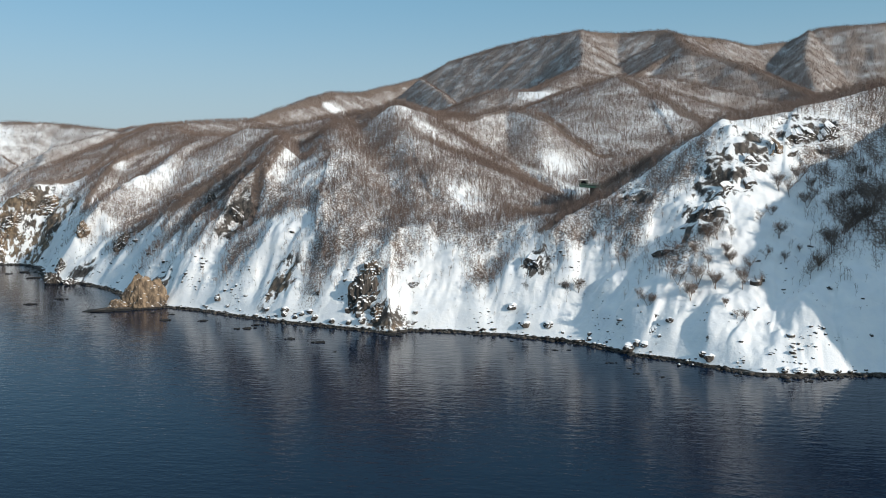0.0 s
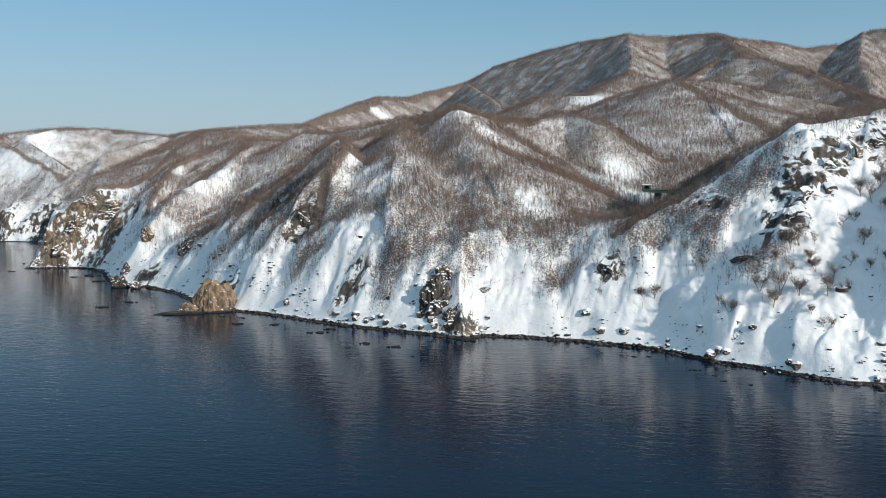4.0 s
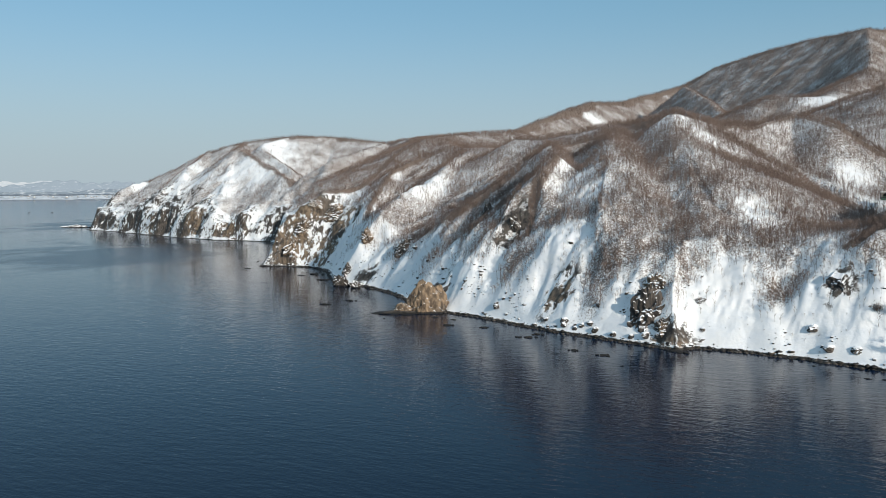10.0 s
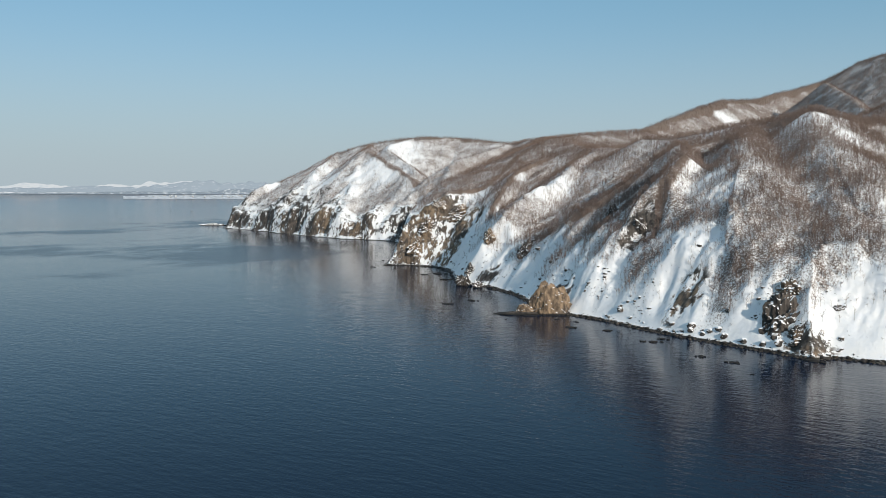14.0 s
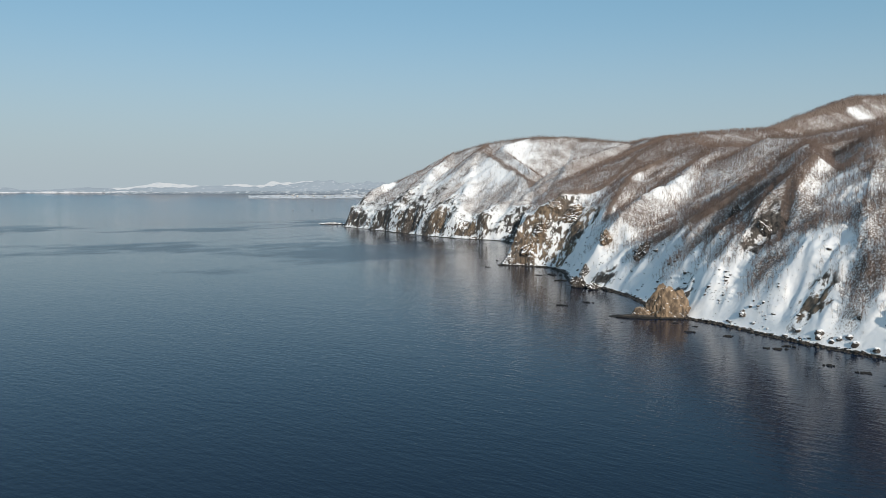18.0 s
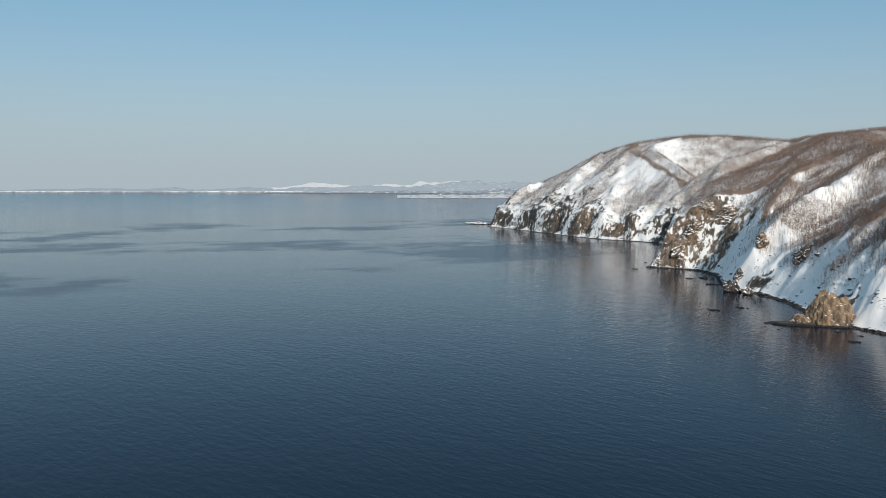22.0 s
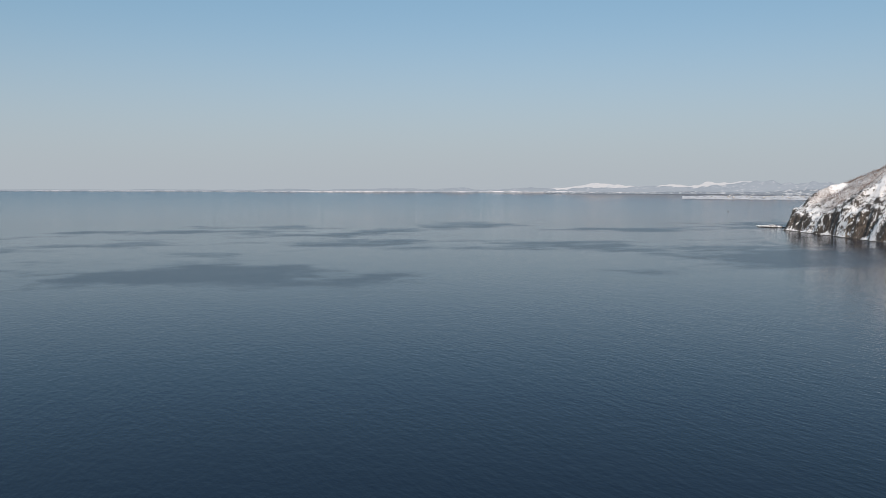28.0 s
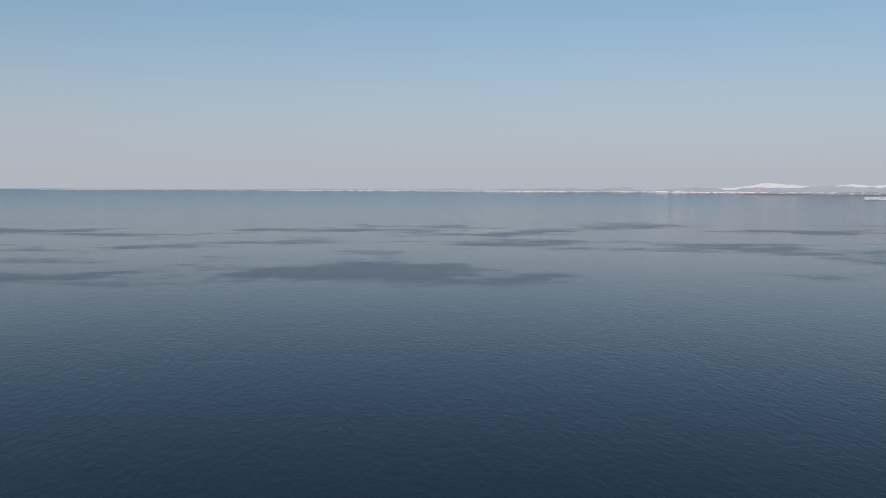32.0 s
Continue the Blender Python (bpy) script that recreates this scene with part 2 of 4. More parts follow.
ridge("summit", [(-618, 1584, 210), (-586, 1755, 255), (-576, 1967, 296), (-533, 2114, 310), (-435, 2340, 364), (-344, 2345, 410), (-217, 2280, 434), (-98, 2188, 442), (-3, 2080, 437), (36, 2100, 434), (88, 2118, 434), (184, 2052, 428), (224, 1967, 400), (322, 2075, 404), (390, 2114, 395), (471, 2149, 408), (540, 2133, 435), (658, 2099, 435), (926, 2105, 448)], 0.75, 0.75, 6, 36)
ridge("summit_rib_a", [(-368, 2017, 327), (-292, 1827, 278), (-239, 1663, 232)], 0.85, 0.85, 5)
ridge("summit_rib_b", [(-3, 2080, 437), (4, 1900, 367), (-4, 1700, 297)], 0.6, 0.8, 4)
ridge("summit_rib_c", [(205, 2010, 413), (206, 1838, 363), (133, 1695, 309), (92, 1597, 276)], 0.8, 0.7, 4, 16)
ridge("summit_rib_d", [(515, 2129, 429), (450, 1897, 337), (423, 1698, 261)], 0.8, 0.8, 5)
ridge("portal_spur", [(-51, 984, 169), (-44, 924, 136), (-36, 869, 101), (-24, 830, 82)], 0.85, 0.85, 4)
ridge("knoll", [(-418, 1071, 164), (-372, 1067, 166), (-323, 1041, 169), (-262, 986, 173), (-210, 957, 175)], 0.4, 0.5, 8, 16)
ridge("mid_hill", [(-639, 1268, 182), (-620, 1366, 191), (-581, 1491, 203)], 0.4, 0.4, 12)
ridge("hump", [(-612, 1259, 176), (-552, 1177, 159), (-483, 1153, 157), (-416, 1126, 159)], 0.35, 0.4, 12)
ridge("lit_spur", [(-517, 1155, 154), (-505, 1062, 142), (-484, 983, 123), (-485, 939, 108), (-493, 896, 96), (-497, 854, 80), (-488, 807, 60)], 0.85, 0.7, 3)
ridge("brown_spur", [(-573, 1229, 159), (-579, 1171, 152), (-589, 1110, 141), (-592, 1047, 124), (-574, 982, 105), (-562, 932, 80), (-549, 893, 55)], 0.95, 0.85, 3, 9)
ridge("orange_head", [(-649, 1282, 154), (-659, 1181, 138), (-652, 1111, 118), (-637, 1033, 101), (-661, 977, 95), (-667, 949, 82), (-667, 925, 54)], 0.95, 0.85, 3, 10)
ridge("mid_spur", [(-723, 1424, 188), (-762, 1370, 173), (-808, 1321, 152), (-863, 1287, 131), (-945, 1304, 116), (-1017, 1326, 108), (-1066, 1339, 81)], 0.85, 0.8, 3, 13)
ridge("cape", [(-651, 1359, 186), (-883, 1691, 209), (-1032, 1838, 209), (-1184, 1854, 226), (-1271, 1808, 231), (-1434, 1813, 219), (-1564, 1811, 192), (-1634, 1776, 151), (-1691, 1751, 121)], 0.6, 0.5, 6, 30)
ridge("cape_tip", [(-1691, 1751, 118), (-1717, 1725, 124), (-1720, 1666, 111), (-1719, 1595, 77), (-1710, 1561, 49)], 0.8, 0.7, 10)
ridge("cape_rib_a", [(-1429, 1804, 216), (-1313, 1628, 191), (-1224, 1571, 170), (-1125, 1519, 137), (-1049, 1463, 117)], 0.75, 0.8, 3, 12)
ridge("cape_rib_b", [(-1548, 1811, 197), (-1479, 1685, 169), (-1433, 1580, 142), (-1388, 1472, 102), (-1358, 1418, 80)], 0.7, 0.8, 3)
ridge("cape_rib_c", [(-1313, 1628, 191), (-1265, 1513, 142), (-1241, 1428, 99)], 0.65, 0.65, 4)
ridge("cape_rib_d", [(-1289, 1795, 225), (-1296, 1704, 207), (-1266, 1651, 191), (-1161, 1579, 158), (-1079, 1515, 133)], 0.75, 0.8, 3)
ridge("cape_rib_e", [(-991, 1746, 202), (-985, 1576, 168), (-987, 1457, 146), (-981, 1401, 131)], 0.7, 0.7, 4)
# added headland out of view, there to throw shade on the near slope
ridge("unseen_shade_head", [(323, 764, 188), (345, 640, 194), (350, 540, 198), (362, 455, 198), (378, 390, 192), (398, 335, 158), (430, 295, 84)], 1.2, 1.2, 8)
# the first points bulge seaward to carry that unseen headland
COAST_XY = np.array([(1500, 250), (900, 280), (540, 270), (400, 275), (290, 330), (230, 430)] + COAST + BACK_COAST, float)
LAND = np.vstack([COAST_XY, [(-1400, 3600), (1600, 3600)]])


def along(x, y, line):
    """Distance to a line, the run along it and the side (1 left, -1 right)."""
    best, run, side, at = np.full(x.shape, 1e9), np.zeros(x.shape), np.ones(x.shape), 0.0
    for p, q in zip(line[:-1, :2], line[1:, :2]):
        e = q - p
        length = np.hypot(*e)
        s = np.clip(((x - p[0]) * e[0] + (y - p[1]) * e[1]) / length ** 2, 0, 1)
        dx, dy = x - p[0] - s * e[0], y - p[1] - s * e[1]
        d = np.hypot(dx, dy)
        near = d < best
        best = np.where(near, d, best)
        run = np.where(near, at + s * length, run)
        side = np.where(near, np.sign(e[0] * (y - p[1]) - e[1] * (x - p[0])), side)
        at += length
    return best, run, side


def inland(x, y):
    inside = np.zeros(x.shape, bool)
    for (ax, ay), (bx, by) in zip(LAND, np.roll(LAND, -1, 0)):
        cross = (ay > y) != (by > y)
        with np.errstate(divide="ignore", invalid="ignore"):
            inside ^= cross & (x < (bx - ax) * (y - ay) / (by - ay + 1e-12) + ax)
    return inside


COAST_RUN = np.concatenate([[0], np.cumsum(np.hypot(*np.diff(COAST_XY, axis=0).T))])


def blob(x, y, spots):
    """Soft round spots: (x, y, reach)."""
    total = np.zeros(x.shape)
    for cx, cy, reach in spots:
        total = np.maximum(total, np.exp(-((x - cx) ** 2 + (y - cy) ** 2) / reach ** 2))
    return total


def land(x, y):
    """Height, rock, wood and shore distance at every place of the plan."""
    wx = x + 2.5 * rough(x, y, 70, 1) + 1.2 * rough(x, y, 26, 2)
    wy = y + 2.5 * rough(x, y, 70, 3) + 1.2 * rough(x, y, 26, 4)
    hills = np.full(x.shape, -60.0)
    soft = 3.0
    flat = hills.ravel()
    ux, uy = wx.ravel(), wy.ravel()
    for k, (crest, left, right, crown) in enumerate(RIDGES):
        reach = (crest[:, 2].max() + 10) / min(left, right) * 1.25 + 20
        lo, hi = crest[:, :2].min(0) - reach, crest[:, :2].max(0) + reach
        m = np.flatnonzero((ux > lo[0]) & (ux < hi[0]) & (uy > lo[1]) & (uy < hi[1]))
        if not len(m):
            continue
        vx, vy, at = ux[m], uy[m], 0.0
        best, low, far_run, far_d = (np.full(len(m), v) for v in (-1e9, 0.0, 0.0, 0.0))
        for p, q in zip(crest[:-1], crest[1:]):
            e = q - p
            length = np.hypot(e[0], e[1])
            s = np.clip(((vx - p[0]) * e[0] + (vy - p[1]) * e[1]) / length ** 2, 0, 1)
            dx, dy = vx - p[0] - s * e[0], vy - p[1] - s * e[1]
            fall = np.where(e[0] * dy - e[1] * dx > 0, left, right)
            d = np.hypot(dx, dy)
            drop = fall * (np.sqrt(d * d + crown * crown) - crown)
            top = p[2] + s * e[2] - drop
            won = top > best
            best, low = np.where(won, top, best), np.where(won, drop, low)
            far_run, far_d = np.where(won, at + s * length, far_run), np.where(won, d, far_d)
            at += length
        # side ribs and gullies run down from every crest
        ribs = 0.14 * rough(far_run, far_d * 0.15, 36, 40 + k) + 0.08 * rough(far_run, far_d * 0.2, 14, 90 + k)
        ribs = ribs * (1 - 0.35 * step(1500, 1900, np.hypot(vx, vy)))
        best = best - np.minimum(low, 26 + 0.15 * low) * ribs * step(0, 30, far_d)
        was = flat[m]
        flat[m] = np.maximum(was, best) + soft * np.log1p(np.exp(-np.abs(was - best) / soft)) * 0.6
    hills = flat.reshape(x.shape)
    shore, run, _ = along(x, y, COAST_XY)
    inside = inland(x, y)
    d = np.where(inside, shore, -shore)
    steep = np.interp(run, STEEP_RUN, STEEP)
    cape = step(2550, 2800, run)
    back = d + cape * (11 * rough(x, y, 60, 27) + 7 * rough(x, y, 24, 28))
    bent = run + 7 * rough(x, y, 34, 45) + 2.5 * rough(x, y, 11, 46)
    jag = 1 + (1 - 0.75 * cape) * (0.27 * rough(bent, d * 0.5, 42, 5) + 0.13 * rough(bent, d * 0.6, 15, 6))
    face = 1.0 + np.maximum(back - 2.5 - 2 * rough(run, d, 20, 11), 0) * steep * jag
    face = np.where(d < 0, d * 0.35, np.minimum(face, 1.0 + d * 3))
    hills = np.maximum(hills, 0.0) + 0.0
    floor = 1.0 + 0.50 * np.maximum(d - 3, 0) * np.interp(d, [0, 60, 200], [1, 1, 0.5])
    floor = np.minimum(floor, 42.0)
    # a wooded bench behind the shore slope of the middle hills
    bench = np.interp(d, [3, 32, 57, 90, 180, 260], [1, 44, 61, 71, 104, 118])
    bench = bench + (np.minimum(bench, 70.0) - bench) * step(-105, -55, x)
    floor = floor + (np.maximum(bench, floor) - floor) * step(-300, -235, x) * (1 - step(-12, 25, x))
    hills = np.maximum(hills, floor) + 3.0 * np.log1p(np.exp(-np.abs(hills - floor) / 3.0))
    # the cape breaks off in a cliff below gentler snow slopes
    lip = 46 + 14 * rough(run, d * 0, 90, 24)
    face = np.where(face > lip, lip + (face - lip) * (1 - 0.68 * cape), face)
    k = 7.0
    gap = np.clip(0.5 + 0.5 * (face - hills) / k, 0, 1)
    z = face * (1 - gap) + hills * gap - k * gap * (1 - gap)
    z = np.where(d < 0, np.minimum(z, d * 0.35), z)
    up = step(4, 40, d)
    # chutes run straight down the shore slopes
    chute = np.abs(rough(bent, d * 0.2, 17, 7)) + 0.5 * np.abs(rough(bent, d * 0.35, 8, 8))
    band = step(3, 14, d) * (1 - step(60, 130, d))
    z = z + band * (chute - 0.3) * 2.2
    slope = step(5, 30, d) * (1 - step(150, 260, d))
    z = z + slope * (2.6 * rough(run, d * 0.45, 34, 17) + 1.2 * rough(run, d * 0.5, 13, 18) + 2.0 * rough(x, y, 26, 19) + 1.3 * rough(x, y, 9, 20) + 0.7 * rough(x, y, 3.8, 23))
    far = step(600, 2200, np.hypot(x, y))
    z = z + up * (1.4 * rough(x, y, 85, 9) + 0.9 * (0.35 - np.abs(rough(x, y, 38, 10))) * (1 + far) + 0.6 * rough(x, y, 13, 12))
    crag = blob(x, y, CRAGS)
    bite = rough(x, y, 11, 13) + 0.7 * rough(x, y, 5, 14) + 0.35 * rough(x, y, 2.6, 47)
    z = z + crag * (2.2 * bite + 2.0 * np.abs(rough(x, y, 19, 15)))
    z = z + crag * cape * (7 * rough(x, y, 30, 26) + 4 * np.abs(rough(x, y, 14, 29)))
    # ledges that hold snow across the rock faces
    ledge = np.sin(z * (0.50 - 0.08 * cape) + 3.5 * rough(x, y, 45, 35) + 1.6 * rough(x, y, 14, 36))
    z = z + step(0.3, 0.7, crag) * (1.3 + 0.9 * cape) * ledge * (step(-150, -400, x) + step(15, 40, x)) * step(3, 12, d)
    z = z + 0.25 * up * rough(x, y, 4.5, 16)
    return z, crag, d, run, inside
# terrain end

# ---- materials ----
class Nodes:
    """A short hand for writing node materials."""

    def __init__(self, name):
        self.mat = bpy.data.materials.new(name)
        self.mat.use_nodes = True
        self.tree = self.mat.node_tree
        self.tree.nodes.clear()
        self.out = self.add("ShaderNodeOutputMaterial")

    def add(self, kind, **values):
        node = self.tree.nodes.new(kind)
        for key, value in values.items():
            self.put(node.inputs[key.replace("_", " ")], value)
        return node

    def put(self, socket, value):
        if isinstance(value, bpy.types.NodeSocket):
            self.tree.links.new(value, socket)
        else:
            socket.default_value = value

    def place(self):
        return self.add("ShaderNodeNewGeometry").outputs["Position"]

    def noise(self, size, detail=4.0, where=None, rough_=0.55, stretch=(1, 1, 1)):
        mapped = self.add("ShaderNodeMapping", Vector=where if where is not None else self.place(), Scale=stretch)
        return self.add("ShaderNodeTexNoise", Vector=mapped.outputs[0], Scale=1.0 / size, Detail=detail, Roughness=rough_).outputs["Fac"]

    def ramp(self, value, a, b, low=0.0, high=1.0):
        node = self.add("ShaderNodeMapRange")
        node.interpolation_type = "SMOOTHSTEP"
        for socket, v in zip(node.inputs[:5], (value, a, b, low, high)):
            self.put(socket, v)
        return node.outputs[0]

    def sum(self, op, a, b=0.0):
        node = self.add("ShaderNodeMath")
        node.operation = op
        self.put(node.inputs[0], a)
        self.put(node.inputs[1], b)
        return node.outputs[0]

    def mix(self, fac, a, b):
        node = self.add("ShaderNodeMix")
        node.data_type = "RGBA"
        self.put(node.inputs[0], fac)
        self.put(node.inputs[6], a if isinstance(a, bpy.types.NodeSocket) else (*a, 1))
        self.put(node.inputs[7], b if isinstance(b, bpy.types.NodeSocket) else (*b, 1))
        return node.outputs[2]

    def attr(self, name):
        node = self.add("ShaderNodeAttribute")
        node.attribute_name = name
        return node.outputs["Fac"]

    def up(self):
        return self.add("ShaderNodeSeparateXYZ", Vector=self.add("ShaderNodeNewGeometry").outputs["Normal"]).outputs[2]

    def finish(self, colour, roughness=0.8, height=None, depth=0.1, strength=1.0, specular=0.3):
        bsdf = self.add("ShaderNodeBsdfPrincipled", Roughness=roughness)
        self.put(bsdf.inputs["Base Color"], colour if isinstance(colour, bpy.types.NodeSocket) else (*colour, 1))
        bsdf.inputs["Specular IOR Level"].default_value = specular
        if height is not None:
            bump = self.add("ShaderNodeBump", Height=height, Distance=depth, Strength=strength)
            self.put(bsdf.inputs["Normal"], bump.outputs[0])
        self.tree.links.new(bsdf.outputs[0], self.out.inputs["Surface"])
        self.bsdf = bsdf
        return self.mat


def rock_colour(n, warm=0.5):
    """Dark broken volcanic rock with ochre stains."""
    broad, fine = n.noise(22.0, 5), n.noise(3.0, 6, stretch=(1, 1, 0.45))
    grey = n.mix(n.ramp(fine, 0.3, 0.7), (0.022, 0.020, 0.019), (0.115, 0.098, 0.085))
    ochre = n.mix(n.ramp(fine, 0.35, 0.7), (0.09, 0.066, 0.047), (0.31, 0.225, 0.15))
    return n.mix(n.ramp(broad, 0.62 - 0.35 * warm, 0.8 - 0.35 * warm), grey, ochre)


def hillside_material():
    n = Nodes("snow_rock_and_brush")
    rock, wood, warm = n.attr("rock"), n.attr("wood"), n.attr("warm")
    grain, lump = n.noise(0.8, 6), n.noise(9.0, 4)
    snow = n.mix(n.ramp(lump, 0.3, 0.7), (0.80, 0.82, 0.85), (0.87, 0.87, 0.87))
    # undergrowth and fallen wood that the snow leaves bare
    speck = n.noise(1.3, 5, rough_=0.65)
    brush = n.mix(n.noise(0.9, 4), (0.10, 0.073, 0.061), (0.26, 0.20, 0.166))
    patch = n.noise(34.0, 4)
    thick = n.sum("MULTIPLY", wood, n.ramp(patch, 0.25, 0.7, 0.7, 1.0))
    cover = n.ramp(n.sum("ADD", speck, n.sum("MULTIPLY", thick, 0.36)), 0.69, 0.91)
    cover = n.sum("MULTIPLY", cover, n.ramp(wood, 0.02, 0.25))
    ground = n.mix(cover, snow, brush)
    dark = rock_colour(n, -0.05)
    ochre = rock_colour(n, 0.65)
    stone = n.mix(warm, dark, ochre)
    crack = n.noise(6.0, 8, rough_=0.72, stretch=(1, 1, 0.5))
    hold = n.sum("ADD", n.up(), n.sum("MULTIPLY", n.sum("SUBTRACT", n.noise(4.0, 7, rough_=0.65), 0.5), 0.9))
    gaps = n.sum("ADD", n.sum("MULTIPLY", crack, 0.6), n.sum("MULTIPLY", n.noise(17.0, 5), 0.4))
    shown = n.ramp(n.sum("ADD", gaps, n.sum("MULTIPLY", n.sum("SUBTRACT", rock, 0.5), 0.17)), 0.495, 0.535)
    bare = n.sum("MULTIPLY", n.sum("MULTIPLY", shown, n.ramp(hold, 0.90, 0.70)), n.ramp(rock, 0.12, 0.4))
    # small outcrops where the slope is steepest
    bare = n.sum("MAXIMUM", bare, n.sum("MULTIPLY", n.ramp(crack, 0.60, 0.66), n.ramp(hold, 0.60, 0.45)))
    colour = n.mix(bare, ground, stone)
    # wave-washed shingle at the water's edge
    level = n.sum("ADD", n.add("ShaderNodeSeparateXYZ", Vector=n.place()).outputs[2], n.sum("MULTIPLY", n.sum("SUBTRACT", n.noise(6.0, 5), 0.5), 1.6))
    colour = n.mix(n.ramp(level, 1.35, 1.0), colour, n.mix(n.noise(1.2, 5), (0.02, 0.018, 0.016), (0.07, 0.06, 0.05)))
    height = n.sum("ADD", n.sum("MULTIPLY", n.noise(3.0, 6), 1.0), n.sum("MULTIPLY", grain, 0.35))
    return n.finish(colour, 0.75, height, 0.7, 0.6)


def water_material():
    n = Nodes("sea_water")
    where = n.place()
    ripple = n.noise(3.4, 3, where, 0.6, (0.45, 1.0, 1))
    chop = n.noise(11.0, 3, where, 0.5, (0.5, 1.0, 1))
    swell = n.noise(60.0, 2, where, 0.5, (0.5, 1.0, 1))
    height = n.sum("ADD", n.sum("MULTIPLY", ripple, 0.8), n.sum("ADD", n.sum("MULTIPLY", chop, 0.5), n.sum("MULTIPLY", swell, 0.6)))
    # wind-ruffled patches on the open water
    gust = n.noise(440.0, 7, where, 0.66, (1.0, 0.8, 1))
    out = n.add("ShaderNodeSeparateXYZ", Vector=where)
    gust = n.sum("MULTIPLY", n.ramp(gust, 0.46, 0.62), n.ramp(out.outputs[0], -700.0, -1000.0))
    gust = n.sum("MULTIPLY", gust, n.ramp(out.outputs[0], -2700.0, -2100.0))
    mat = n.finish((0.004, 0.0125, 0.031), n.ramp(gust, 0.0, 1.0, 0.06, 0.22), height, 0.6, 0.43, 0.13)
    n.bsdf.inputs["IOR"].default_value = 1.333
    return mat


def wood_material(name, dark, light):
    n = Nodes(name)
    tone = n.add("ShaderNodeNewGeometry").outputs["Random Per Island"]
    grove = n.noise(45.0, 3)
    colour = n.mix(n.ramp(n.sum("ADD", n.sum("MULTIPLY", tone, 0.5), n.sum("MULTIPLY", grove, 0.6)), 0.25, 0.85), dark, light)
    return n.finish(colour, 0.9, specular=0.1)


def rock_material(name, warm, bare=0.0, hold_at=0.50):
    n = Nodes(name)
    stone = rock_colour(n, warm)
    hold = n.sum("ADD", n.up(), n.sum("MULTIPLY", n.sum("SUBTRACT", n.noise(5.0, 6, rough_=0.66), 0.5), 0.9))
    wet = n.add("ShaderNodeSeparateXYZ", Vector=n.place()).outputs[2]
    stone = n.mix(n.ramp(wet, 1.8, 0.8), stone, (0.018, 0.017, 0.016))
    snow = n.sum("MULTIPLY", n.ramp(hold, hold_at, hold_at + 0.14), n.ramp(wet, 0.9 + bare, 1.8 + bare))
    colour = n.mix(snow, stone, (0.82, 0.83, 0.85))
    return n.finish(colour, 0.8, n.noise(1.5, 7), 0.6, 0.8)


MAT_HILL = hillside_material()
MAT_SEA = water_material()
MAT_TREE = wood_material("bare_birch_and_oak", (0.114, 0.080, 0.069), (0.30, 0.228, 0.194))
MAT_BUSH = wood_material("bare_shrub_twigs", (0.095, 0.072, 0.062), (0.26, 0.205, 0.175))
MAT_DARK_ROCK = rock_material("dark_shore_rock", -0.25)
MAT_WET_ROCK = rock_material("wave_washed_rock", 0.05, 4.0)
MAT_OCHRE_ROCK = rock_material("ochre_rock", 0.75)
MAT_SEA_ROCK = rock_material("ochre_sea_rock", 0.75, 0.0, 0.74)


def snow_material():
    n = Nodes("fresh_snow")
    return n.finish(n.mix(n.noise(1.5, 4), (0.80, 0.82, 0.85), (0.87, 0.87, 0.88)), 0.7, n.noise(1.0, 5), 0.2, 0.5)


def shingle_material():
    n = Nodes("wet_shingle")
    tone = n.add("ShaderNodeNewGeometry").outputs["Random Per Island"]
    stone = n.mix(tone, (0.012, 0.011, 0.011), (0.075, 0.065, 0.055))
    high = n.add("ShaderNodeSeparateXYZ", Vector=n.place()).outputs[2]
    snow = n.sum("MULTIPLY", n.ramp(n.up(), 0.6, 0.8), n.sum("MULTIPLY", n.ramp(high, 1.1, 1.9), n.ramp(tone, 0.35, 0.45)))
    return n.finish(n.mix(snow, stone, (0.8, 0.82, 0.84)), 0.5, n.noise(0.6, 4), 0.1, 0.6)


def far_material(name, woods, snow, share, haze_glow, air=(0.38, 0.49, 0.61)):
    """Distant land seen through winter air; its haze is painted on as emission."""
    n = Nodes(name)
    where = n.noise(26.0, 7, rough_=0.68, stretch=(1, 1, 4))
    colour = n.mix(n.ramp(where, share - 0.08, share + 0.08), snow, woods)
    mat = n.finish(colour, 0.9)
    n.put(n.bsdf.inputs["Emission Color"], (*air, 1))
    n.bsdf.inputs["Emission Strength"].default_value = haze_glow
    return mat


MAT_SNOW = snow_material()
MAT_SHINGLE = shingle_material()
# bluish emission in each of these stands in for the haze before it
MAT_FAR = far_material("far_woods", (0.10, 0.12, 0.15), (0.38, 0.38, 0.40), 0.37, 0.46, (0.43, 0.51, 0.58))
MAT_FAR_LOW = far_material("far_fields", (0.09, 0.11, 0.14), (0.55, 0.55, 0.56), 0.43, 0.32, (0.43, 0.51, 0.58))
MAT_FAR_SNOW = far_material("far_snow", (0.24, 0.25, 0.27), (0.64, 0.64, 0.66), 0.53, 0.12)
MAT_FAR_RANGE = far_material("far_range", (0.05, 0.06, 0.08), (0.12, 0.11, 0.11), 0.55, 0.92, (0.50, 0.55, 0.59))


def plain_material(name, colour, rough_=0.7, wear=0.25, metal=0.0):
    """A painted or cast surface with a little weathering."""
    n = Nodes(name)
    worn = tuple(c * (1 - wear) for c in colour)
    mat = n.finish(n.mix(n.noise(1.2, 6), worn, colour), rough_, n.noise(0.4, 4), 0.03, 0.4)
    n.bsdf.inputs["Metallic"].default_value = metal
    return mat


